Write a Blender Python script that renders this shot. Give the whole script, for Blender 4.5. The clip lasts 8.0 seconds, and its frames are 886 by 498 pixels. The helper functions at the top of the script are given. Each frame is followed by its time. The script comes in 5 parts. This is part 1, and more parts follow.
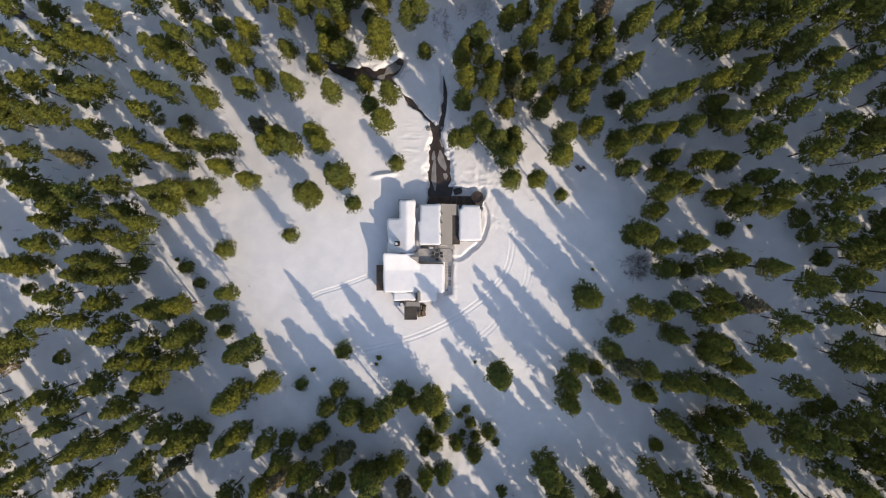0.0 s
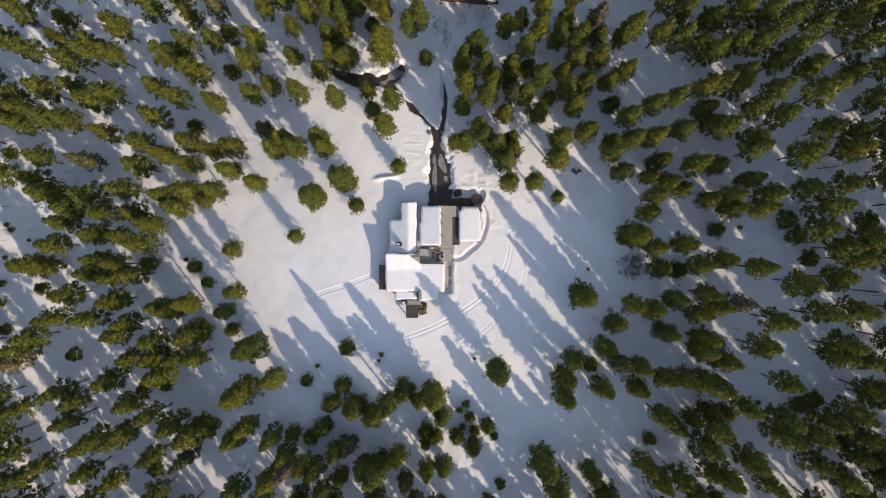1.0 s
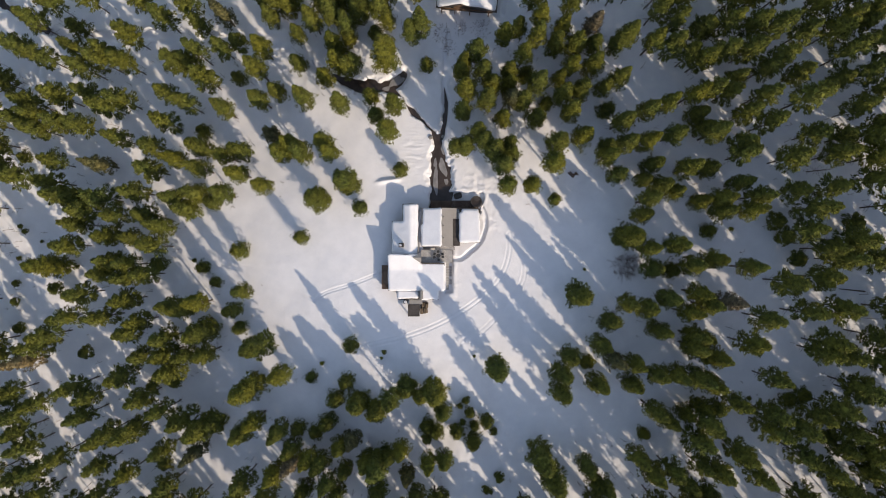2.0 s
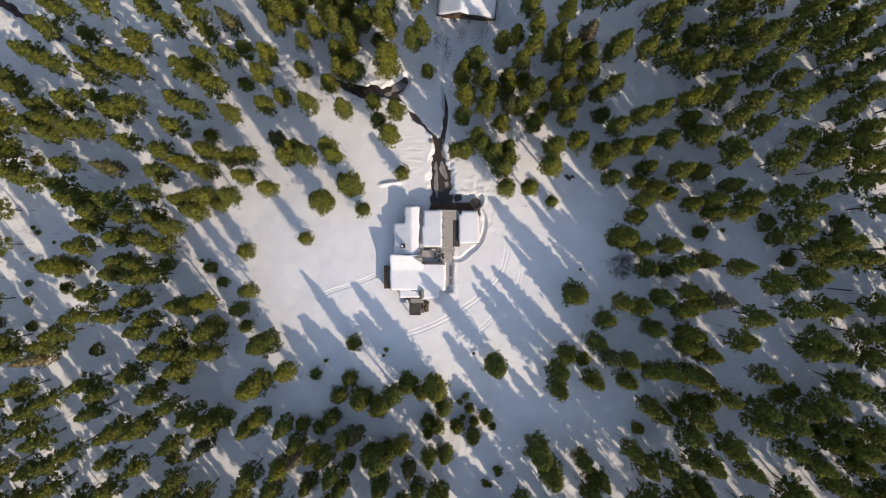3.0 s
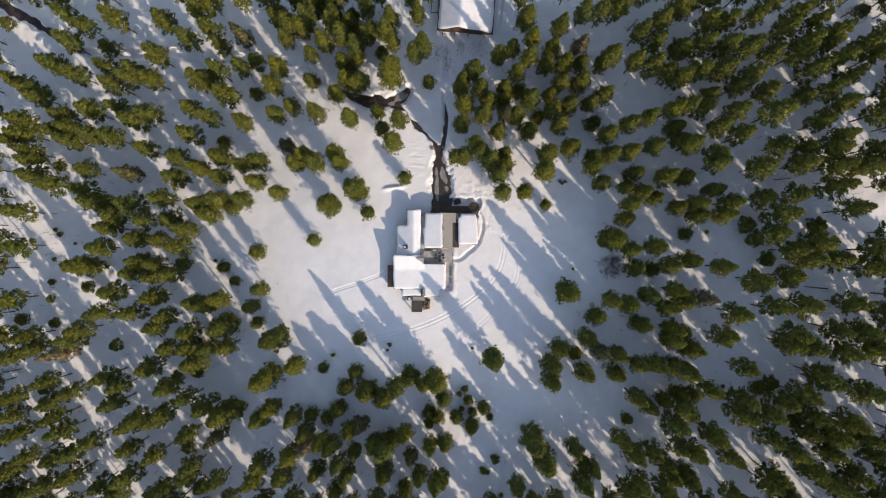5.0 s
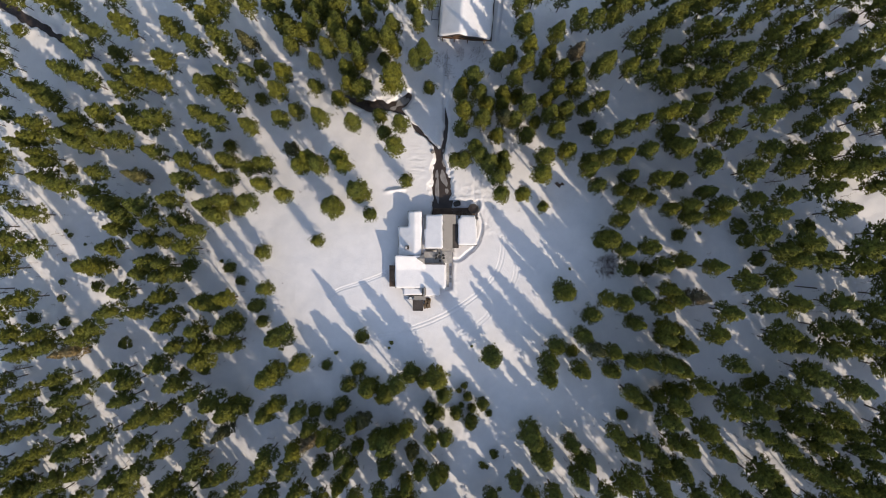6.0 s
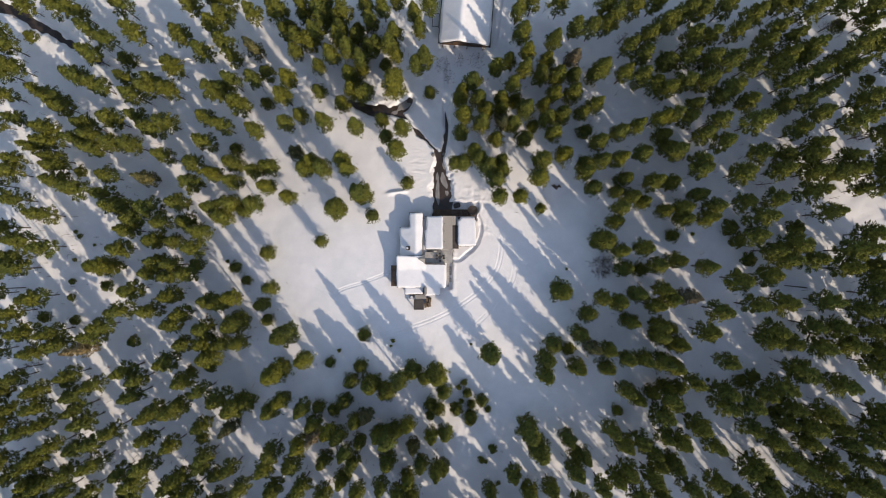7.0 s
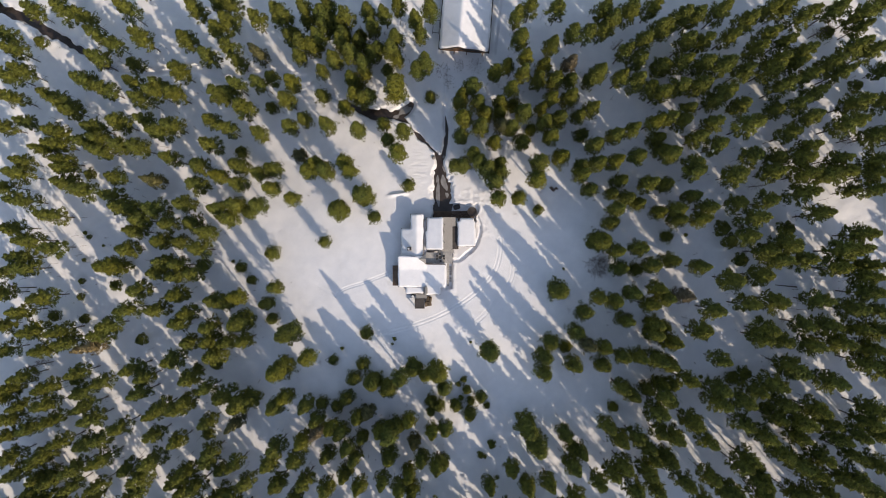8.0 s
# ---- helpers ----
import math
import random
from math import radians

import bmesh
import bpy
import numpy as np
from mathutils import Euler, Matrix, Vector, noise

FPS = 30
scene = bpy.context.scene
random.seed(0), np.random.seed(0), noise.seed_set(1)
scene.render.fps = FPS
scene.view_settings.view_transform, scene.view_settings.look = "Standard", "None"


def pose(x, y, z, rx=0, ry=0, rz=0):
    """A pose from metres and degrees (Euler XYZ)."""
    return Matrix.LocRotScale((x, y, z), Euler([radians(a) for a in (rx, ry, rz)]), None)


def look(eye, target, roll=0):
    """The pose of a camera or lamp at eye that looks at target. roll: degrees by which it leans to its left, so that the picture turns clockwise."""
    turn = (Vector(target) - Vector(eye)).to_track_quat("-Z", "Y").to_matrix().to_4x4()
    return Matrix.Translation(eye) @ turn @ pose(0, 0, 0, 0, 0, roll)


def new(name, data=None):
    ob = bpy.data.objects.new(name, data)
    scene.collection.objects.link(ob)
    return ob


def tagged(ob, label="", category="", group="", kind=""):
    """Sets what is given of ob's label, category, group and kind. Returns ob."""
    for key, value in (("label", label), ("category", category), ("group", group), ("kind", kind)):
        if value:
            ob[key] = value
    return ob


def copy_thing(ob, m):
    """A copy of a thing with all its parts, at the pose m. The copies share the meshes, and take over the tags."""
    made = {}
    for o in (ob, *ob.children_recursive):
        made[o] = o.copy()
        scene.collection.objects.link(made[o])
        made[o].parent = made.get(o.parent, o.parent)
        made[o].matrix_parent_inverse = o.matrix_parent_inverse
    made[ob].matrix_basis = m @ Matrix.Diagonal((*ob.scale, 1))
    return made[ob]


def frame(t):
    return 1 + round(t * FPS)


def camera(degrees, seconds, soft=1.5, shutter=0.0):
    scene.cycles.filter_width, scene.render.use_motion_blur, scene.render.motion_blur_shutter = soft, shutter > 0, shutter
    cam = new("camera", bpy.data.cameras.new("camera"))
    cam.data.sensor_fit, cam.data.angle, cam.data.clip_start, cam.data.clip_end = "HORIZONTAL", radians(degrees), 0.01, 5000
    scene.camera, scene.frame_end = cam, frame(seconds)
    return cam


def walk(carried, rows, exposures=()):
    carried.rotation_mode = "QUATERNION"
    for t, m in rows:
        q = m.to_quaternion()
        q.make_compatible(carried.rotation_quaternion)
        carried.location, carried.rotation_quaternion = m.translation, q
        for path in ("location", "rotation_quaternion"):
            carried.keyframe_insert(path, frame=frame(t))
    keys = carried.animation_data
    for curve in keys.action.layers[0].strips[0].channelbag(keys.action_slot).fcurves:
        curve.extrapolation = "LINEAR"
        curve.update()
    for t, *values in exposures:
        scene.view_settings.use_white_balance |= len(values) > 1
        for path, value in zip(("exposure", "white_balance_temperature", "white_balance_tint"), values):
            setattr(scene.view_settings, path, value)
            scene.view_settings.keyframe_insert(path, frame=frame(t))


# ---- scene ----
cam = camera(66.0, 8.0, 1.0)
METRES, EYE, TILT, LEAN, TURN = 36.5, 138.0, -90.0, 0.0, 0.0
ROWS = [
    (0.0, 0.0, 0.0, 0.0, 0.0, 0.0, -0.0),
    (0.5, -0.0013, -0.0627, 0.0015, -0.0, -0.01, 0.01),
    (1.0, -0.0014, -0.125, 0.0021, 0.01, 0.0, 0.01),
    (1.5, -0.0015, -0.1871, 0.0029, 0.04, 0.02, 0.02),
    (3.0, -0.0005, -0.3745, 0.01, 0.11, 0.01, 0.05),
    (3.5, -0.0012, -0.4366, 0.0097, 0.1, 0.03, 0.06),
    (4.0, -0.0016, -0.499, 0.0105, 0.11, 0.04, 0.06),
    (4.5, -0.0021, -0.5615, 0.0096, 0.1, 0.06, 0.06),
    (6.0, -0.0047, -0.7492, 0.0069, 0.09, 0.16, 0.06),
    (6.5, -0.006, -0.8119, 0.0073, 0.09, 0.18, 0.06),
    (7.0, -0.0075, -0.8744, 0.0075, 0.07, 0.19, 0.06),
    (7.5, -0.0089, -0.937, 0.0081, 0.06, 0.2, 0.07),
    (8.0, -0.0106, -0.9996, 0.0079, 0.05, 0.22, 0.07),
]
walk(cam, [(t, pose(0, 0, EYE, TILT, LEAN, TURN) @ pose(METRES * x, METRES * y, METRES * z, 90 + pitch, roll, yaw)) for t, x, y, z, yaw, pitch, roll in ROWS],
     [(0.0, 0.77, 8750, 15), (8.0, 0.77, 8750, 15)])

# ---- light: a clear winter morning, the sun low in the south-east ----
SUN_ELEVATION, SUN_AZIMUTH = 30.0, 140.5
world = bpy.data.worlds.new("winter_sky")
scene.world = world
world.use_nodes = True
wn = world.node_tree.nodes
sky = wn.new("ShaderNodeTexSky")
sky.sky_type, sky.sun_disc = "NISHITA", False
sky.sun_elevation, sky.sun_rotation = radians(SUN_ELEVATION), radians(SUN_AZIMUTH)
sky.altitude, sky.air_density, sky.dust_density, sky.ozone_density = 1500, 1.0, 1.3, 1.4
wn["Background"].inputs["Strength"].default_value = 0.15
world.node_tree.links.new(sky.outputs[0], wn["Background"].inputs["Color"])
sun_data = bpy.data.lights.new("sun", "SUN")
sun_data.energy, sun_data.angle, sun_data.color = 1.8, radians(0.53), (1.0, 0.97, 0.945)
sun = new("sun", sun_data)
se, sa = radians(SUN_ELEVATION), radians(SUN_AZIMUTH)
toward = Vector((math.sin(sa) * math.cos(se), math.cos(sa) * math.cos(se), math.sin(se)))
sun.matrix_world = look(toward * 300, (0, 0, 0))


# ---- materials ----
def material(name, base, rough=0.7, metal=0.0):
    m = bpy.data.materials.new(name)
    m.use_nodes = True
    b = m.node_tree.nodes["Principled BSDF"]
    b.inputs["Base Color"].default_value = (*base, 1)
    b.inputs["Roughness"].default_value, b.inputs["Metallic"].default_value = rough, metal
    return m


def node(m, kind, **values):
    n = m.node_tree.nodes.new(kind)
    for key, value in values.items():
        n.inputs[key].default_value = value
    return n


def wire(m, a, b):
    m.node_tree.links.new(a, b)


def ramp(m, source, stops):
    r = m.node_tree.nodes.new("ShaderNodeValToRGB")
    e = r.color_ramp.elements
    while len(e) < len(stops):
        e.new(0.5)
    for el, (at, col) in zip(e, stops):
        el.position, el.color = at, (*col, 1)
    wire(m, source, r.inputs["Fac"])
    return r.outputs["Color"]


def mix(m, kind, fac, a, b):
    n = m.node_tree.nodes.new("ShaderNodeMix")
    n.data_type, n.blend_type = "RGBA", kind
    if isinstance(fac, float):
        n.inputs[0].default_value = fac
    else:
        wire(m, fac, n.inputs[0])
    for value, slot in ((a, n.inputs[6]), (b, n.inputs[7])):
        if isinstance(value, tuple):
            slot.default_value = (*value, 1)
        else:
            wire(m, value, slot)
    return n.outputs[2]


def grainy(name, dark, light, scale, fine, rough, bump=0.3, distance=0.05, stretch=(1, 1, 1), metal=0.0):
    """A surface with stains at one scale and grain at a finer one."""
    m = material(name, light, rough, metal)
    bsdf = m.node_tree.nodes["Principled BSDF"]
    geo = m.node_tree.nodes.new("ShaderNodeTexCoord")
    mp = m.node_tree.nodes.new("ShaderNodeMapping")
    mp.inputs["Scale"].default_value = stretch
    wire(m, geo.outputs["Object"], mp.inputs["Vector"])
    big = node(m, "ShaderNodeTexNoise", Scale=scale, Detail=4.0)
    small = node(m, "ShaderNodeTexNoise", Scale=fine, Detail=3.0)
    for n in (big, small):
        wire(m, mp.outputs[0], n.inputs["Vector"])
    col = ramp(m, big.outputs["Fac"], [(0.3, dark), (0.7, light)])
    shade = ramp(m, small.outputs["Fac"], [(0.3, (0.75, 0.75, 0.75)), (0.7, (1, 1, 1))])
    wire(m, mix(m, "MULTIPLY", 1.0, col, shade), bsdf.inputs["Base Color"])
    bp = node(m, "ShaderNodeBump", Strength=bump, Distance=distance)
    wire(m, small.outputs["Fac"], bp.inputs["Height"])
    wire(m, bp.outputs[0], bsdf.inputs["Normal"])
    return m


def snow_material(name, scale, lumps):
    m = material(name, (0.84, 0.85, 0.87), 0.6)
    bsdf = m.node_tree.nodes["Principled BSDF"]
    bsdf.inputs["Specular IOR Level"].default_value = 0.25
    tc = m.node_tree.nodes.new("ShaderNodeTexCoord")
    big = node(m, "ShaderNodeTexNoise", Scale=scale, Detail=5.0, Roughness=0.6)
    small = node(m, "ShaderNodeTexNoise", Scale=2.2, Detail=6.0, Roughness=0.65)
    for n in (big, small):
        wire(m, tc.outputs["Object"], n.inputs["Vector"])
    wire(m, ramp(m, big.outputs["Fac"], [(0.3, (0.80, 0.81, 0.83)), (0.65, (0.87, 0.875, 0.89))]), bsdf.inputs["Base Color"])
    b1 = node(m, "ShaderNodeBump", Strength=0.35, Distance=lumps)
    b2 = node(m, "ShaderNodeBump", Strength=0.38, Distance=0.1)
    wire(m, big.outputs["Fac"], b1.inputs["Height"])
    wire(m, small.outputs["Fac"], b2.inputs["Height"])
    wire(m, b1.outputs[0], b2.inputs["Normal"])
    wire(m, b2.outputs[0], bsdf.inputs["Normal"])
    return m


def needle_material(name, dark, mid, light):
    """Conifer needles: each spray a little different, tufts lighter or darker, whole trees greener or browner."""
    m = material(name, mid, 0.65)
    bsdf = m.node_tree.nodes["Principled BSDF"]
    bsdf.inputs["Specular IOR Level"].default_value = 0.12
    geo = m.node_tree.nodes.new("ShaderNodeNewGeometry")
    spray = ramp(m, geo.outputs["Random Per Island"], [(0.0, dark), (0.5, mid), (1.0, light)])
    tuft = node(m, "ShaderNodeTexNoise", Scale=1.1, Detail=2.0)
    patch = node(m, "ShaderNodeTexNoise", Scale=0.13, Detail=2.0)
    for n in (tuft, patch):
        wire(m, geo.outputs["Position"], n.inputs["Vector"])
    fleck = ramp(m, tuft.outputs["Fac"], [(0.34, (0.5, 0.52, 0.56)), (0.6, (1.16, 1.16, 1.04))])
    tint = ramp(m, patch.outputs["Fac"], [(0.3, (0.76, 0.88, 0.98)), (0.5, (1, 1, 1)), (0.7, (1.1, 1.04, 0.85))])
    info = m.node_tree.nodes.new("ShaderNodeObjectInfo")
    own = ramp(m, info.outputs["Random"], [(0.0, (0.78, 0.84, 0.88)), (0.6, (1, 1, 1)), (1.0, (1.14, 1.08, 0.85))])
    col = mix(m, "MULTIPLY", 1.0, mix(m, "MULTIPLY", 1.0, spray, fleck), tint)
    wire(m, mix(m, "MULTIPLY", 1.0, col, own), bsdf.inputs["Base Color"])
    return m


SNOW = snow_material("snow", 0.35, 0.25)
ROOF_SNOW = snow_material("roof_snow", 0.6, 0.22)
NEEDLES = needle_material("pine_needles", (0.108, 0.114, 0.028), (0.134, 0.142, 0.033), (0.164, 0.17, 0.04))
DRY_NEEDLES = needle_material("dry_needles", (0.11, 0.09, 0.06), (0.18, 0.145, 0.10), (0.26, 0.21, 0.15))
DULL_NEEDLES = needle_material("dull_needles", (0.08, 0.08, 0.04), (0.13, 0.125, 0.06), (0.18, 0.165, 0.085))
BARK = grainy("pine_bark", (0.06, 0.042, 0.03), (0.14, 0.10, 0.075), 1.5, 9.0, 0.9, 0.5, 0.05)
TWIG = grainy("bare_twigs", (0.11, 0.078, 0.066), (0.21, 0.15, 0.125), 2.0, 10.0, 0.9)
METAL_ROOF = grainy("weathered_metal_roof", (0.325, 0.305, 0.28), (0.36, 0.338, 0.31), 0.4, 14.0, 0.6, 0.05, 0.02)
DARK_ROOF = grainy("dark_shingle_roof", (0.05, 0.042, 0.04), (0.10, 0.085, 0.078), 1.2, 8.0, 0.85, 0.4, 0.03)
LOG = grainy("brown_log_wall", (0.09, 0.048, 0.028), (0.19, 0.105, 0.06), 1.0, 7.0, 0.75, 0.4, 0.03, (1, 1, 5))
DECK = grainy("grey_deck_boards", (0.40, 0.38, 0.355), (0.56, 0.535, 0.5), 1.3, 8.0, 0.8, 0.3, 0.02)
BROWN_BOARDS = grainy("brown_boards", (0.10, 0.06, 0.04), (0.19, 0.12, 0.085), 1.0, 8.0, 0.8, 0.3, 0.02)
CONCRETE = grainy("pale_concrete", (0.42, 0.41, 0.40), (0.58, 0.57, 0.55), 1.2, 6.0, 0.85, 0.3, 0.03)
STONE = grainy("grey_stone", (0.20, 0.19, 0.18), (0.36, 0.34, 0.32), 1.2, 6.0, 0.85, 0.5, 0.05)
CUT_WOOD = grainy("split_firewood", (0.16, 0.115, 0.075), (0.32, 0.24, 0.165), 2.0, 9.0, 0.85, 0.4, 0.03)
DARK_METAL = grainy("dark_iron", (0.03, 0.03, 0.03), (0.07, 0.068, 0.065), 2.0, 12.0, 0.5, 0.1, 0.01)
WHITE_CAP = grainy("pale_flue_cap", (0.62, 0.62, 0.62), (0.78, 0.78, 0.78), 2.0, 9.0, 0.5, 0.1, 0.01)
ICE = grainy("grey_river_ice", (0.20, 0.195, 0.19), (0.34, 0.33, 0.325), 0.9, 5.0, 0.45, 0.2, 0.03)
GLASS_DARK = material("window_glass", (0.03, 0.035, 0.04), 0.08)
WATER = grainy("dark_brook_water", (0.045, 0.033, 0.027), (0.085, 0.064, 0.052), 0.5, 3.0, 0.2, 0.15, 0.03)


# ---- small builders ----
def bm_object(name, bm, mat, parent=None, smooth=False):
    me = bpy.data.meshes.new(name)
    bm.normal_update()
    bm.to_mesh(me)
    bm.free()
    me.materials.append(mat)
    if smooth:
        me.polygons.foreach_set("use_smooth", [True] * len(me.polygons))
    ob = new(name, me)
    if parent is not None:
        ob.parent = parent
    return ob


def part(name, bm, mat, parent, label="", smooth=False):
    ob = bm_object(name, bm, mat, parent, smooth)
    return tagged(ob, label) if label else ob


def array_mesh(name, verts, faces, mat, smooth=False):
    """A mesh from numpy arrays; faces all have the same count of corners."""
    me = bpy.data.meshes.new(name)
    n, k = faces.shape
    me.vertices.add(len(verts))
    me.vertices.foreach_set("co", np.asarray(verts, dtype=np.float32).ravel())
    me.loops.add(n * k)
    me.loops.foreach_set("vertex_index", faces.astype(np.int32).ravel())
    me.polygons.add(n)
    me.polygons.foreach_set("loop_start", np.arange(0, n * k, k, dtype=np.int32))
    me.polygons.foreach_set("loop_total", np.full(n, k, dtype=np.int32))
    me.update(calc_edges=True)
    me.materials.append(mat)
    if smooth:
        me.polygons.foreach_set("use_smooth", np.ones(n, dtype=bool))
    return me


def box(bm, x0, x1, y0, y1, z0, z1, bevel=0.0):
    m = Matrix.LocRotScale(((x0 + x1) / 2, (y0 + y1) / 2, (z0 + z1) / 2), None, (x1 - x0, y1 - y0, z1 - z0))
    made = bmesh.ops.create_cube(bm, size=1, matrix=m)
    if bevel:
        edges = list({e for v in made["verts"] for e in v.link_edges})
        bmesh.ops.bevel(bm, geom=edges, offset=bevel, segments=2, affect="EDGES")
    return bm


def one_box(*args, **kw):
    return box(bmesh.new(), *args, **kw)


def extrude_profile(bm, profile, y0, y1):
    """A solid whose x, z profile runs from y0 to y1."""
    a = [bm.verts.new((x, y0, z)) for x, z in profile]
    b = [bm.verts.new((x, y1, z)) for x, z in profile]
    n = len(a)
    bm.faces.new(a)
    bm.faces.new(b[::-1])
    for i in range(n):
        bm.faces.new((a[i], b[i], b[(i + 1) % n], a[(i + 1) % n]))
    bmesh.ops.recalc_face_normals(bm, faces=bm.faces)
    return bm


def tube(bm, a, b, r0, r1, sides=6):
    a, b = Vector(a), Vector(b)
    q = (b - a).to_track_quat("Z", "Y")
    rings = []
    for c, r in ((a, r0), (b, r1)):
        rings.append([bm.verts.new(c + q @ Vector((r * math.cos(i * math.tau / sides), r * math.sin(i * math.tau / sides), 0))) for i in range(sides)])
    for i in range(sides):
        j = (i + 1) % sides
        bm.faces.new((rings[0][i], rings[0][j], rings[1][j], rings[1][i]))
    bm.faces.new(rings[0][::-1])
    bm.faces.new(rings[1])
    return bm


def wave(x, y, seed=0, size=1.0):
    """Smooth uneven noise for arrays, about -1 to 1: three octaves of a lattice."""
    table = np.random.RandomState(seed).uniform(-1, 1, (256, 256))
    total, gain = 0.0, 1.0
    for octave in range(3):
        u, v = np.asarray(x, dtype=float) / size * 0.5 + 37.2 * octave, np.asarray(y, dtype=float) / size * 0.5 + 11.7 * octave
        iu, iv = np.floor(u).astype(int), np.floor(v).astype(int)
        fu, fv = u - iu, v - iv
        fu, fv = fu * fu * (3 - 2 * fu), fv * fv * (3 - 2 * fv)
        p, q, r, s = (table[(iu + a) % 256, (iv + c) % 256] for a, c in ((0, 0), (1, 0), (0, 1), (1, 1)))
        total = total + gain * ((p * (1 - fu) + q * fu) * (1 - fv) + (r * (1 - fu) + s * fu) * fv)
        gain, size = gain * 0.5, size * 0.5
    return total


def step(a, b, x):
    t = np.clip((np.asarray(x, dtype=float) - a) / (b - a), 0, 1)
    return t * t * (3 - 2 * t)


def polyline_distance(x, y, pts, width=None):
    """Distance to a bent line; with widths, divided by the width there."""
    best = np.full(np.shape(x), 1e9)
    for i in range(len(pts) - 1):
        (ax, ay), (bx, by) = pts[i], pts[i + 1]
        dx, dy = bx - ax, by - ay
        t = np.clip(((x - ax) * dx + (y - ay) * dy) / (dx * dx + dy * dy), 0, 1)
        d = np.hypot(x - ax - t * dx, y - ay - t * dy)
        if width:
            d = d / (width[i] + (width[i + 1] - width[i]) * t)
        best = np.minimum(best, d)
    return best


def smooth_line(pts, n=6):
    """A line eased through its bends."""
    p = [Vector(pts[0])] + [Vector(q) for q in pts] + [Vector(pts[-1])]
    out = []
    for a, b, c, d in zip(p, p[1:], p[2:], p[3:]):
        for k in range(n):
            t = k / n
            out.append(tuple(0.5 * (2 * b + (c - a) * t + (2 * a - 5 * b + 4 * c - d) * t * t + (3 * b - a - 3 * c + d) * t ** 3)))
    return out + [tuple(pts[-1])]


# ---- the lie of the land ----
BROOK = [(-36.5, 45.5), (-33.5, 43.1), (-24.5, 38.0), (-18.6, 35.6), (-12.0, 35.2), (-9.2, 33.0), (-8.0, 31.4), (-6.5, 29.7), (-5.3, 28.5), (-4.0, 27.3), (-2.6, 25.7),
         (-1.4, 24.0), (-1.2, 20.0), (-0.7, 16.5), (-0.9, 13.5), (-0.9, 10.8), (-0.9, 9.0)]
BROOK_WIDTH = [0.1, 0.15, 0.4, 1.15, 0.9, 0.06, 0.1, 0.75, 0.3, 0.34, 0.22, 0.75, 1.35, 2.0, 2.0, 1.6, 1.5]
WEST_BROOK = smooth_line([(-150, 77), (-119.6, 66.0), (-110.5, 61.9), (-98.3, 54.7), (-90.0, 49.9)])
WEST_WIDTH = [1.15 - 0.5 * max(0, k - 12) / 12 for k in range(25)]
DRY_REACH = smooth_line([(-90.0, 49.9), (-80, 48.6), (-66.3, 49.4), (-58.4, 45.7), (-52.1, 47.4), (-42, 47.4), (-36.5, 45.5)])
POOL = [(-11.6, 35.5), (-9.9, 36.5), (-8.8, 37.9)]
DITCH = [(0.6, 47), (0.3, 38), (0.1, 35.0), (0.5, 31.8), (0.1, 28.0), (-0.6, 24.5)]
DRIP = [(12.6, 51.0), (14.6, 68.0)]
TRENCH = smooth_line([(1.2, -1.6), (3.5, -1.9), (5.6, -0.3), (7.7, 1.7), (8.8, 4.1), (9.0, 6.6), (8.3, 9.2)])
LANE = smooth_line([(14.2, 3.5), (14.2, 0.1), (12.5, -5.0), (7.5, -10.5), (0.1, -15.3), (-8.5, -18.7), (-16, -20.5)])
LANE_B = smooth_line([(17.5, -3.0), (16.5, -7.5), (12.0, -13.5), (7.5, -18.0), (4.0, -19.8)])
SKI_A = smooth_line([(-44, -3.4), (-35.4, -7.3), (-28.2, -11.1), (-19.7, -14.9)])
SKI_B = smooth_line([(-13.6, -4.8), (-20.0, -7.3), (-25.8, -9.2), (-28.4, -11.0)])


def base_height(x, y):
    x, y = np.asarray(x, dtype=float), np.asarray(y, dtype=float)
    return -8 * (1 - step(-75, -10, x)) + 7.5 * step(22, 92, x - 0.12 * y) + 0.05 * np.maximum(0, np.minimum(x, 400) - 70)


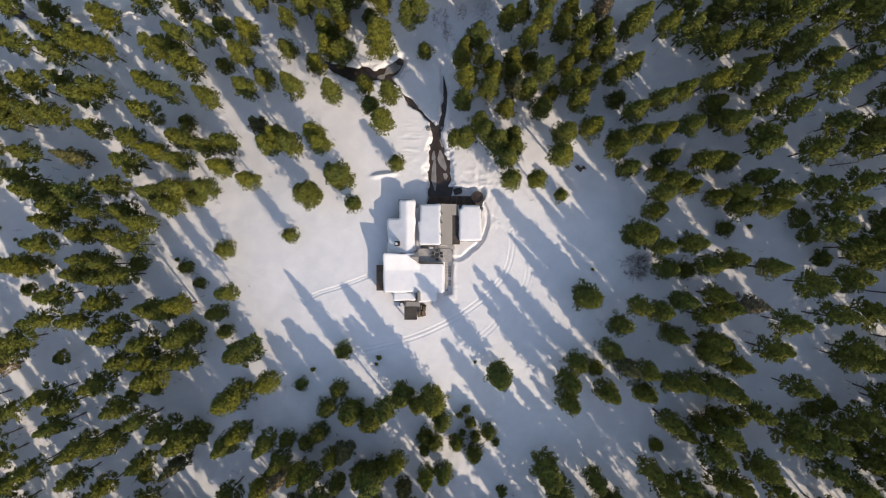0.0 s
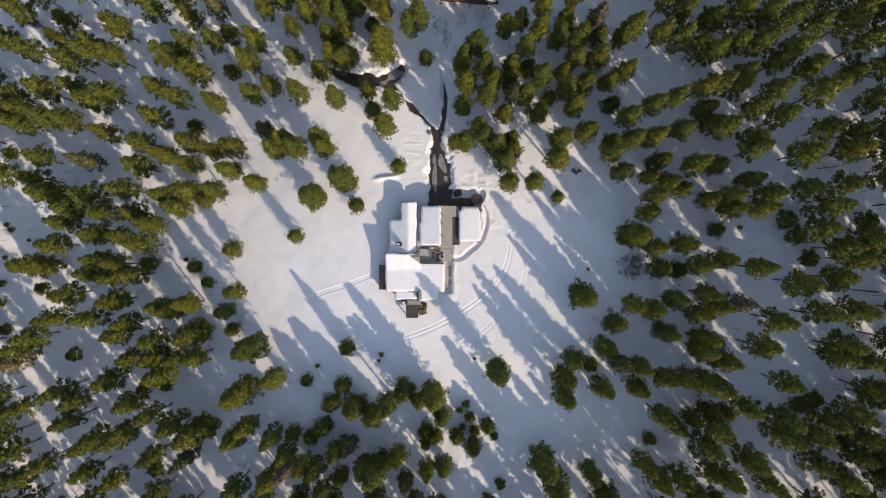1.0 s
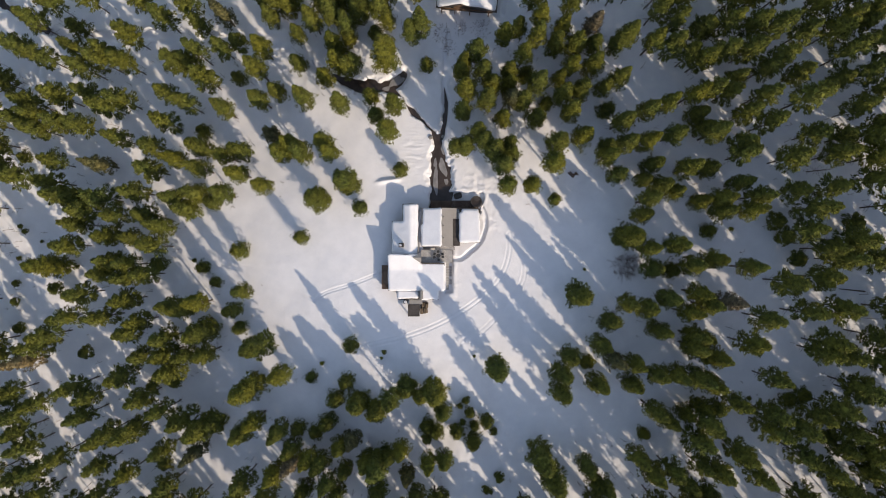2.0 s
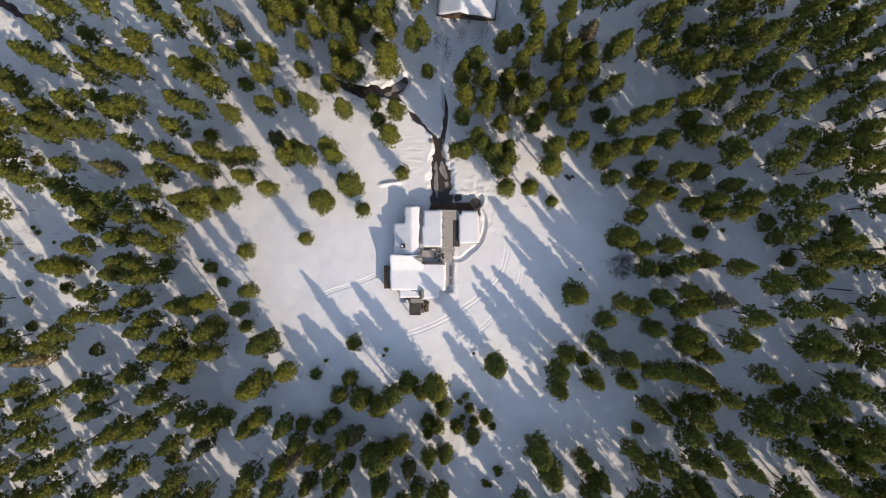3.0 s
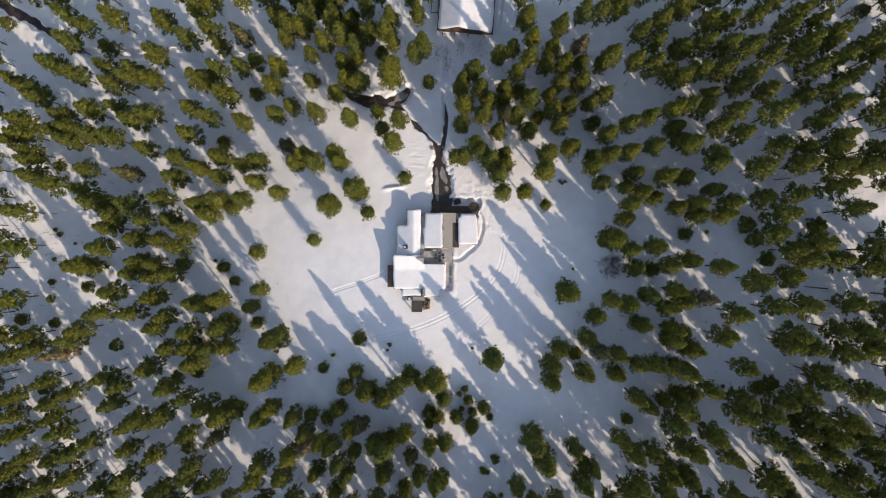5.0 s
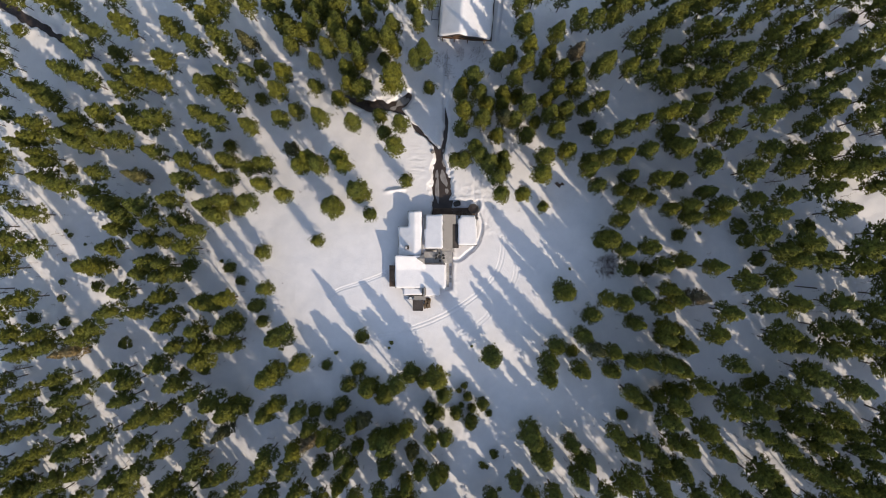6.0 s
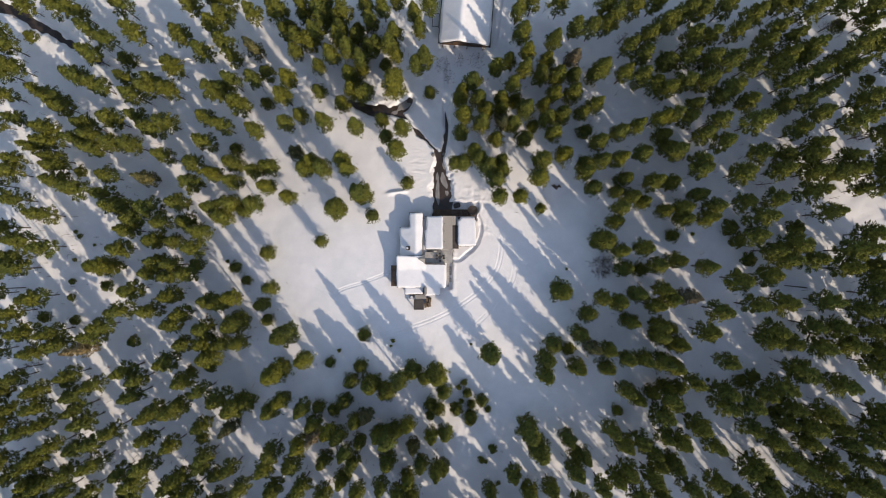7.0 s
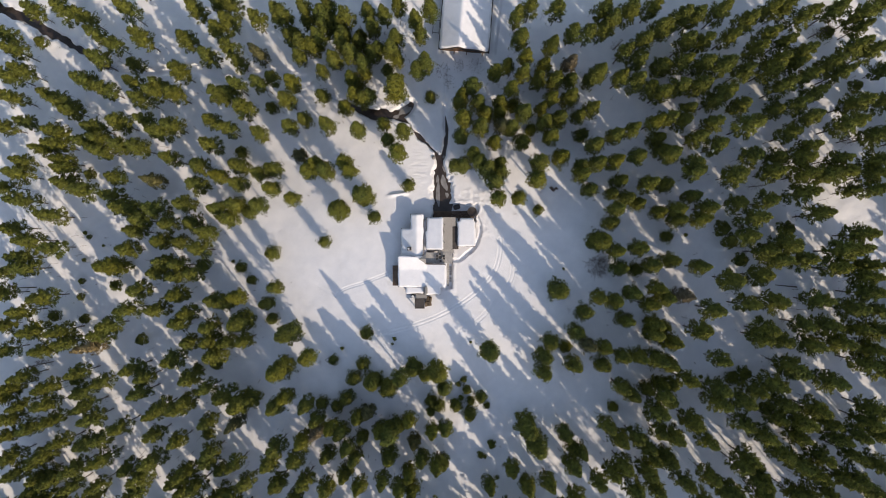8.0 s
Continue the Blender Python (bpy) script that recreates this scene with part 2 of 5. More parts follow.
def ground_height(x, y):
    x, y = np.asarray(x, dtype=float), np.asarray(y, dtype=float)
    z = base_height(x, y)
    calm = step(9, 22, np.hypot(x + 2, y))
    z = z + (0.16 * wave(x, y, 3, 9.0) + (0.05 + 0.1 * step(38, 60, np.hypot(x * 0.9, y * 1.3))) * wave(x, y, 4, 1.8)) * (0.35 + 0.65 * calm)
    ragged = 1 + 0.3 * wave(x, y, 8, 1.0)
    jx, jy = x + 0.3 * wave(x, y, 51, 0.8), y + 0.3 * wave(x, y, 52, 0.8)
    brook = np.minimum(polyline_distance(jx, jy, BROOK, BROOK_WIDTH), polyline_distance(jx, jy, WEST_BROOK, WEST_WIDTH)) * ragged
    z = z - 1.25 * (1 - step(0.4, 1.5, polyline_distance(x, y, DRY_REACH) * ragged)) - 0.4 * (1 - step(0.15, 0.6, polyline_distance(x, y, DRIP)))
    z = z - 1.15 * (1 - step(0.65, 1.65, brook)) + 0.05 * step(1.1, 1.6, brook) * (1 - step(1.6, 3.2, brook))
    z = z - 0.95 * (1 - step(0.6, 2.1, polyline_distance(jx, jy, POOL) * ragged))
    z = z - (0.4 + 0.55 * (1 - step(35, 39, y))) * (1 - step(0.3, 1.0, polyline_distance(jx, jy, DITCH) * ragged * (1.0 + 0.4 * step(30, 37, y))))
    for line, gap, deep in ((LANE, 0.42, 0.085), (LANE_B, 0.42, 0.05), (SKI_A, 0.2, 0.04), (SKI_B, 0.25, 0.1)):
        d = polyline_distance(x + 0.2 * wave(x, y, 21, 6.0), y, line)
        z = z - deep * np.exp(-((d - gap) / 0.16) ** 4) + 0.025 * np.exp(-((d - gap - 0.3) / 0.14) ** 2)
    # the path trodden round the garage, the yard north of the house, and the path along the main block
    trench = polyline_distance(x, y, TRENCH) - 0.42 + 0.12 * wave(x, y, 9, 0.9)
    z = z - 0.5 * (1 - step(-0.1, 0.14, trench)) + 0.03 * np.exp(-((trench - 0.35) / 0.25) ** 2) * (1 + wave(x, y, 17, 0.5))
    north_yard = np.maximum(np.maximum(-3.2 - x, x - 8.2), np.maximum(8.0 - y, y - 12.4)) + 0.4 * wave(x, y, 14, 1.4)
    path = np.maximum(np.abs(x - 1.0) - 0.75, np.maximum(-9.2 - y, y - 1.5))
    dug = np.minimum(north_yard, path) + 0.18 * wave(x, y, 9, 0.9)
    z = z - 0.85 * (1 - step(-0.05, 0.16, dug)) + 0.1 * np.exp(-((dug - 0.6) / 0.4) ** 2) * (1 + 0.8 * wave(x, y, 17, 0.6))
    # churned snow
    rough = np.exp(-(((x - 7.5) / 5.0) ** 2 + ((y - 14) / 3.2) ** 2)) + np.exp(-(((x - 10.5) / 1.6) ** 2 + ((y - 6.5) / 2.5) ** 2)) + np.exp(-(((x + 14.2) / 1.0) ** 2 + ((y + 5.5) / 3.0) ** 2)) + np.exp(-(((x - 2.0) / 1.2) ** 2 + ((y + 7.4) / 1.3) ** 2))
    z = z + 0.1 * rough * wave(x, y, 31, 0.4) + 0.05 * rough * wave(x, y, 32, 0.9)
    z = z + 0.6 * np.exp(-(((x + 12.0) / 2.4) ** 4 + ((y - 15.0 - 0.12 * (x + 12)) / 0.45) ** 2))
    trod = np.exp(-(((x + 6.3) / 2.4) ** 2 + ((y - 21) / 5.5) ** 2))
    return z + 0.07 * trod * wave(x * 0.5, y * 2.4, 41, 0.45)


def grid_lines(fine0, fine1, mid0, mid1, reach, near0, near1):
    """Close lines in the clearing, wider ones in the woods, then ever wider to the horizon."""
    out = list(np.arange(mid0, mid0 + near0, 0.4)) + list(np.arange(mid0 + near0, fine0, 0.8)) + list(np.arange(fine0, fine1, 0.18))
    out += list(np.arange(fine1, mid1 - near1, 0.8)) + list(np.arange(mid1 - near1, mid1, 0.4))
    g, lo, hi = 0.8, out[0], out[-1]
    left, right = [], []
    while hi < reach:
        g *= 1.12
        hi, lo = hi + g, lo - g
        right.append(hi)
        left.append(lo)
    return np.array(left[::-1] + out + right)


gx, gy = grid_lines(-32, 22, -125, 105, 3000, 40, 0), grid_lines(-24, 40, -62, 72, 3000, 0, 28)
GX, GY = np.meshgrid(gx, gy)
GZ = ground_height(GX, GY)
verts = np.stack([GX.ravel(), GY.ravel(), GZ.ravel()], axis=1)
nx, ny = len(gx), len(gy)
ii, jj = np.meshgrid(np.arange(nx - 1), np.arange(ny - 1))
a = (jj * nx + ii).ravel()
faces = np.stack([a, a + 1, a + nx + 1, a + nx], axis=1)
ground = new("ground", array_mesh("ground", verts, faces, SNOW, True))
tagged(ground, "white snow cover with ski tracks and soft drifts", "ground", kind="structure")


def at_ground(x, y):
    return float(ground_height(np.array([x]), np.array([y]))[0])


def ribbon(name, pts, half, drop):
    """A water sheet that follows a bent line."""
    bm = bmesh.new()
    rows = []
    for i, (x, y) in enumerate(pts):
        ax, ay = pts[max(i - 1, 0)]
        bx, by = pts[min(i + 1, len(pts) - 1)]
        d = Vector((bx - ax, by - ay)).normalized()
        z = float(base_height(x, y)) - drop
        rows.append([bm.verts.new((x + s * half[i] * -d.y, y + s * half[i] * d.x, z)) for s in (-1, 0, 1)])
    for r, q in zip(rows, rows[1:]):
        for k in range(2):
            bm.faces.new((r[k], r[k + 1], q[k + 1], q[k]))
    bmesh.ops.recalc_face_normals(bm, faces=bm.faces)
    return bm_object(name, bm, WATER)


brook = ribbon("water", BROOK[2:], [1.6 * w for w in BROOK_WIDTH[2:]], 0.72)
tagged(brook, "dark brown brook water between snowy banks", "brook", kind="structure")
for line, half, drop in ((WEST_BROOK, [1.5 * w for w in WEST_WIDTH], 0.72), ([(0.1, 35.2), (0.5, 31.8), (0.1, 28.0), (-0.6, 24.5)], [0.06, 0.4, 0.6, 0.7], 0.75)):
    tagged(ribbon("water", line, half, drop), "dark brown brook water between snowy banks", "brook", kind="structure")
pool = ribbon("water", [*POOL, (-8.4, 38.6)], [1.2, 1.1, 0.9, 0.5], 0.7)
tagged(pool, "dark still water in a snow hollow", "pool", kind="structure")


def ice_sheet(x, y, rx, ry, turn, seed):
    rng = random.Random(seed)
    bm = bmesh.new()
    n = 18
    z = float(base_height(x, y)) - 0.68
    ph = [rng.uniform(0, 6.28) for _ in range(3)]
    rim, low = [], []
    for i in range(n):
        t = i * math.tau / n
        r = 1 + 0.22 * math.sin(2 * t + ph[0]) + 0.14 * math.sin(3 * t + ph[1]) + 0.08 * math.sin(5 * t + ph[2])
        u, v = rx * r * math.cos(t), ry * r * math.sin(t)
        px, py = x + u * math.cos(turn) - v * math.sin(turn), y + u * math.sin(turn) + v * math.cos(turn)
        rim.append(bm.verts.new((px, py, z)))
        low.append(bm.verts.new((px, py, z - 0.12)))
    bm.faces.new(rim)
    for i in range(n):
        bm.faces.new((rim[i], low[i], low[(i + 1) % n], rim[(i + 1) % n]))
    bmesh.ops.recalc_face_normals(bm, faces=bm.faces)
    ob = bm_object("ice_sheet", bm, ICE)
    return tagged(ob, "flat grey ice patch on the dark brook", "ice", "ice on the brook")


for k, (x, y, rx, ry, turn) in enumerate([(-1.8, 15.0, 0.6, 2.6, 0.05), (-0.2, 17.9, 0.6, 2.3, 0.4), (-0.2, 21.8, 0.45, 1.0, 0.3), (-1.9, 18.9, 0.3, 1.2, 0.0),
                                          (0.5, 14.8, 0.35, 0.8, 0.2), (-10.3, 36.6, 1.9, 0.85, 0.7),
                                          (-12.5, 35.0, 1.0, 0.4, 0.1), (-112, 61.2, 2.6, 0.5, -0.45)]):
    ice_sheet(x, y, rx, ry, turn, k)


# ---- the house ----
def snow_slab(name, rects, height, thick, parent, label, seed=1, roll=0.45, cell=0.3):
    """A thick snow cover over flat rectangles (x0, x1, y0, y1); height(x, y) is the roof below it."""
    xs, ys = sorted({v for r in rects for v in r[:2]}), sorted({v for r in rects for v in r[2:]})

    def lines(v):
        out = []
        for p, q in zip(v, v[1:]):
            n = max(1, round((q - p) / cell))
            out += [p + (q - p) * i / n for i in range(n)]
        return out + [v[-1]]
    lx, ly = lines(xs), lines(ys)

    def inside(x, y):
        return any(r[0] < x < r[1] and r[2] < y < r[3] for r in rects)
    cells = {(i, j) for i in range(len(lx) - 1) for j in range(len(ly) - 1) if inside((lx[i] + lx[i + 1]) / 2, (ly[j] + ly[j + 1]) / 2)}
    rim = set()
    for i, j in cells:
        for di, dj, ends in ((-1, 0, ((i, j), (i, j + 1))), (1, 0, ((i + 1, j), (i + 1, j + 1))), (0, -1, ((i, j), (i + 1, j))), (0, 1, ((i, j + 1), (i + 1, j + 1)))):
            if (i + di, j + dj) not in cells:
                rim.update(ends)
    rim_xy = np.array([(lx[i], ly[j]) for i, j in rim])
    bm = bmesh.new()
    top, low = {}, {}
    for i, j in sorted({(i + a, j + b) for i, j in cells for a in (0, 1) for b in (0, 1)}):
        x, y = lx[i], ly[j]
        d = float(np.min(np.hypot(rim_xy[:, 0] - x, rim_xy[:, 1] - y)))
        w = float(wave(np.array([x]), np.array([y]), seed, 1.3)[0])
        k = min(1.0, d / roll)
        z = height(x, y)
        sx = sy = 0.0
        if (i, j) in rim:
            near = [(i + a, j + b) for a in (-1, 0) for b in (-1, 0) if (i + a, j + b) in cells]
            mx = sum((lx[a] + lx[a + 1]) / 2 for a, b in near) / len(near) - x
            my = sum((ly[b] + ly[b + 1]) / 2 for a, b in near) / len(near) - y
            pull = (0.3 if len(near) == 1 else 0.0) + 0.10 + 0.13 * w
            size = math.hypot(mx, my) or 1.0
            sx, sy = pull * mx / size, pull * my / size
        top[i, j] = bm.verts.new((x + sx, y + sy, z + thick * (0.45 + 0.55 * math.sqrt(1 - (1 - k) ** 2)) + 0.04 * w))
        if (i, j) in rim:
            low[i, j] = bm.verts.new((x + sx, y + sy, z + 0.01))
    for i, j in sorted(cells):
        bm.faces.new((top[i, j], top[i + 1, j], top[i + 1, j + 1], top[i, j + 1]))
        for di, dj, p, q in ((-1, 0, (i, j + 1), (i, j)), (1, 0, (i + 1, j), (i + 1, j + 1)), (0, -1, (i, j), (i + 1, j)), (0, 1, (i + 1, j + 1), (i, j + 1))):
            if (i + di, j + dj) not in cells:
                bm.faces.new((top[q], top[p], low[p], low[q]))
    bmesh.ops.recalc_face_normals(bm, faces=bm.faces)
    return part(name, bm, ROOF_SNOW, parent, label, True)


def roof_of(x0, x1, xr, zl, zr, zrr):
    """The height of a gable whose ridge runs north at xr."""
    return lambda x, y: zl + (zr - zl) * (x - x0) / (xr - x0) if x < xr else zrr + (zr - zrr) * (x1 - x) / (x1 - xr)


def gable_wing(parent, x0, x1, y0, y1, xr, zl, zr, zrr, over=0.3, mat=None, base=-0.6):
    """Walls and a roof deck of one wing whose ridge runs north."""
    f = roof_of(x0, x1, xr, zl, zr, zrr)
    a, b = x0 + over, x1 - over
    walls = extrude_profile(bmesh.new(), [(a, base), (b, base), (b, f(b, 0) - 0.2), (xr, zr - 0.2), (a, f(a, 0) - 0.2)], y0 + over, y1 - over)
    part("wall", walls, LOG, parent, "brown log wall")
    prof = [(x0, zl - 0.16), (xr, zr - 0.18), (x1, zrr - 0.16), (x1, zrr), (xr, zr), (x0, zl)]
    part("roof", extrude_profile(bmesh.new(), prof, y0, y1), mat or METAL_ROOF, parent)
    return f


def window(parent, x, y, z, w, h, facing):
    """A window set 3 cm proud of a wall that faces west, east, north or south."""
    turn = {"south": 0, "east": 90, "north": 180, "west": 270}[facing]
    m = pose(x, y, z, 0, 0, turn)
    bm = bmesh.new()
    for a, b, c, d in ((-w / 2, w / 2, -h / 2, -h / 2 + 0.08), (-w / 2, w / 2, h / 2 - 0.08, h / 2), (-w / 2, -w / 2 + 0.08, -h / 2 + 0.08, h / 2 - 0.08),
                       (w / 2 - 0.08, w / 2, -h / 2 + 0.08, h / 2 - 0.08)):
        box(bm, a, b, -0.06, 0.02, c, d)
    bmesh.ops.transform(bm, matrix=m, verts=bm.verts)
    ob = part("window", bm, CUT_WOOD, parent, "wooden window frame")
    pane = one_box(-w / 2 + 0.08, w / 2 - 0.08, -0.02, 0.0, -h / 2 + 0.08, h / 2 - 0.08)
    bmesh.ops.transform(pane, matrix=m, verts=pane.verts)
    part("pane", pane, GLASS_DARK, ob)


house = new("house")
tagged(house, "snow-covered brown log house with several wings and a grey metal roof", "house")

# main block: a steep upper slope from the north ridge, then a nearly flat roof, all under deep snow
MAIN = [(-11.8, -4.9, -8.6, -0.8), (-4.9, 0.1, -8.6, -2.7), (-5.2, -1.2, -10.5, -8.6)]


def main_height(x, y):
    if x > -4.85:
        return 2.75 + 0.035 * (y + 4.2)
    return 4.2 + min(0.0, 0.42 * (y + 0.75)) if y > -4.2 else 2.75 + 0.035 * (y + 4.2)


def across_block(x0, x1, y0, y1, low, high):
    """A solid from x0 to x1 between two heights above or at the main roof's line; low None: down to the ground."""
    ys = [y0] + [y for y in (-4.2,) if y0 < y < y1] + [y1]
    top = [(y, main_height(x0, y) + high) for y in ys]
    under = [(y, -0.6 if low is None else main_height(x0, y) + low) for y in ys]
    bm = extrude_profile(bmesh.new(), under + top[::-1], x0, x1)
    for v in bm.verts:
        v.co = (v.co.y, v.co.x, v.co.z)
    bmesh.ops.recalc_face_normals(bm, faces=bm.faces)
    return bm


for x0, x1, y0, y1 in MAIN:
    part("wall", across_block(x0 + 0.3, x1 - 0.3, y0 + 0.3, y1 - 0.3, None, -0.22), LOG, house, "brown log wall")
    part("roof", across_block(x0, x1, y0, y1, -0.21, -0.01), DARK_ROOF, house, "dark roof edge")
snow_slab("snow_cover", [(-11.9, -4.9, -8.7, -0.7), (-4.9, 0.25, -8.7, -2.6), (-5.2, -1.1, -10.65, -8.7)], main_height, 0.48, house, "deep smooth snow on the roof", 2)
part("wall", one_box(-9.4, -5.3, -10.2, -8.65, -0.6, 1.9), LOG, house, "brown log wall")
part("roof", one_box(-9.8, -5.25, -10.5, -8.62, 1.91, 2.07), DARK_ROOF, house, "dark roof edge")
snow_slab("snow_cover", [(-10.0, -5.25, -10.45, -8.4)], lambda x, y: 2.08 + 0.05 * (-8.6 - y), 0.42, house, "snow on the lower roof", 5)

# north-west wing and its narrow end, under one cover of snow
f = gable_wing(house, -11.1, -5.5, -0.75, 6.2, -7.1, 2.25, 3.65, 2.95)
gable_wing(house, -8.8, -5.5, 6.25, 9.8, -7.1, 3.05, 3.65, 2.95)
snow_slab("snow_cover", [(-11.15, -5.4, -1.2, 6.2), (-8.8, -5.4, 6.2, 9.8)], f, 0.45, house, "deep smooth snow on the roof", 7, 0.6)
# the valley between the wings, filled with drifted snow
part("valley_roof", extrude_profile(bmesh.new(), [(-5.75, 0.9), (-4.6, 0.9), (-4.6, 1.4), (-5.75, 1.25)], 0.75, 8.4), DARK_ROOF, house, "dark roof edge")
snow_slab("snow_cover", [(-5.78, -4.5, -0.6, 8.5)], lambda x, y: 1.45 + 0.15 * (x + 5.5), 0.42, house, "drifted snow in the roof valley", 15, 0.3)

# middle wing: snow on the west slope, bare metal on the east slope
f = gable_wing(house, -4.85, 1.85, 0.7, 8.9, -0.45, 2.75, 3.8, 2.88)
part("roof", extrude_profile(bmesh.new(), [(1.86, 2.7), (2.7, 2.36), (2.7, 2.5), (1.86, 2.86)], 6.7, 8.9), METAL_ROOF, house, "weathered grey metal roof")
snow_slab("snow_cover", [(-4.95, -0.4, 0.75, 5.6), (-4.6, -0.4, 5.6, 8.95)], f, 0.45, house, "snow sliding from the metal roof", 9)
for y in (2.6, 5.2, 7.0):
    part("vent_pipe", tube(bmesh.new(), (-0.2, y, 3.6), (-0.2, y, 4.45), 0.12, 0.12, 8), DARK_METAL, house)
part("wall", one_box(2.0, 3.15, 1.2, 6.4, -0.6, 2.05), LOG, house, "brown log wall")
part("roof", extrude_profile(bmesh.new(), [(1.7, 2.4), (3.35, 2.1), (3.35, 2.22), (1.7, 2.52)], 0.9, 6.65), DARK_ROOF, house, "dark lower roof")

# east garage under a block of snow
part("wall", one_box(3.5, 7.3, 1.9, 8.3, -0.6, 2.5), LOG, house, "brown log wall")
part("roof", one_box(3.2, 7.6, 1.5, 8.7, 2.51, 2.68), DARK_ROOF, house, "dark roof edge")
snow_slab("snow_cover", [(3.1, 7.75, 1.5, 8.1), (3.6, 7.5, 8.1, 8.85)], lambda x, y: 2.68, 0.6, house, "thick block of snow on the roof", 12, 0.6)

# deck between the wings, with its small hip
for k in range(18):
    y = -2.62 + k * 0.15
    part("deck_board", one_box(-4.85, 1.7, y, y + 0.14, 2.3, 2.36), DECK, house)
for x, y in ((-4.6, -2.4), (-1.6, -2.4), (1.5, -2.4), (1.5, 0.0)):
    part("deck_post", one_box(x - 0.08, x + 0.08, y - 0.08, y + 0.08, -0.6, 2.29), LOG, house)
bm = bmesh.new()
p = [bm.verts.new(v) for v in ((-6.6, -1.55, 4.75), (-4.8, -0.3, 4.3), (-4.8, -2.75, 4.3), (-4.8, -1.55, 4.82), (-4.8, -0.3, 3.2), (-4.8, -2.75, 3.2))]
for q in ((0, 3, 1), (0, 2, 3), (1, 3, 2, 5, 4), (0, 1, 4), (0, 5, 2), (0, 4, 5)):
    bm.faces.new([p[i] for i in q])
bmesh.ops.recalc_face_normals(bm, faces=bm.faces)
part("dormer_roof", bm, METAL_ROOF, house, "small grey hipped dormer")
part("landing", one_box(-1.9, 2.3, 0.0, 0.66, 2.2, 2.28), DECK, house)

# chimneys
ch = part("chimney", one_box(-9.45, -8.45, 0.6, 1.5, 2.5, 4.75, bevel=0.05), DARK_ROOF, house, "dark square chimney")
part("flue_cap", one_box(-9.35, -8.85, 0.8, 1.3, 4.76, 5.0, bevel=0.05), WHITE_CAP, ch, "pale flue cap")
part("flue", tube(bmesh.new(), (-8.68, 1.05, 4.7), (-8.68, 1.05, 5.1), 0.16, 0.16, 10), DARK_METAL, ch)

# boarded deck along the north wall
for k in range(44):
    x = -2.9 + k * 0.235
    part("deck_board", one_box(x, x + 0.215, 8.95, 10.7, -0.32, -0.26), BROWN_BOARDS, house)
for x in (-2.8, 0.6, 4.0, 7.2):
    part("joist", one_box(x, x + 0.12, 8.95, 10.6, -0.55, -0.33), BROWN_BOARDS, house)

# lean-to of the west side
part("lean_to_wall", one_box(-13.0, -11.55, -8.1, -3.4, -0.6, 1.45), LOG, house, "dark plank wall")
bm = extrude_profile(bmesh.new(), [(-13.3, 1.5), (-11.5, 2.15), (-11.5, 2.3), (-13.3, 1.65)], -8.3, -3.2)
part("lean_to_roof", bm, BROWN_BOARDS, house, "dark brown shingled lean-to roof")

# south porch
part("porch_roof", one_box(-7.4, -4.6, -11.5, -10.55, 1.9, 2.02), METAL_ROOF, house, "grey porch roof")
part("porch_roof", extrude_profile(bmesh.new(), [(-7.7, 1.95), (-5.2, 1.95), (-5.2, 2.1), (-7.7, 2.1)], -14.1, -11.52), DARK_ROOF, house, "dark brown porch roof")
for x, y in ((-7.5, -13.9), (-5.4, -13.9), (-7.5, -11.7), (-5.4, -11.7), (-7.2, -11.3)):
    part("porch_post", one_box(x - 0.09, x + 0.09, y - 0.09, y + 0.09, -0.6, 1.89 if y > -11.5 else 1.94), LOG, house)
part("dormer_stack", one_box(-5.2, -4.45, -10.5, -8.3, 2.2, 3.9, bevel=0.25), METAL_ROOF, house, "weathered grey-brown rounded stack")
part("flue", tube(bmesh.new(), (-8.3, -11.0, -0.3), (-8.3, -11.0, 2.6), 0.45, 0.42, 12), DARK_METAL, house)
part("flue_cap", tube(bmesh.new(), (-8.2, -11.0, 2.6), (-8.2, -11.0, 2.72), 0.36, 0.28, 12), WHITE_CAP, house)
for x, y, z, w, h, side in ((-10, -8.33, 1.4, 1.2, 1.0, "south"), (-3.2, -10.23, 1.3, 1.4, 1.1, "south"), (-0.17, -6, 1.4, 1.4, 1.1, "east"), (-11.53, -2, 2.6, 1.1, 1.1, "west"),
                            (-10.83, 3, 1.3, 1.1, 1.0, "west"), (-7.2, 9.53, 2.0, 1.1, 1.2, "north"), (-1.2, 8.63, 2.0, 1.4, 1.2, "north"), (7.33, 5, 1.3, 1.2, 1.0, "east")):
    window(house, x, y, z, w, h, side)
part("door", one_box(-0.19, -0.12, -4.2, -3.2, 0.0, 2.05), DARK_ROOF, house, "dark plank door")


# ---- things round the house ----
pavement = new("pavement")
tagged(pavement, "grey paved footpath dug out of the snow", "path", kind="structure")
paver = random.Random(4)
for k in range(15):
    for side in (0, 1):
        y, x = -8.6 + k * 0.58, 0.45 + side * 0.62
        z = at_ground(x + 0.3, y + 0.27)
        if k in (0, 1, 4, 9) and side:
            continue
        bm = one_box(x, x + 0.58, y, y + 0.54, z - 0.1, z + 0.06 + paver.uniform(0, 0.02), bevel=0.02)
        part("paving_stone", bm, CONCRETE, pavement)

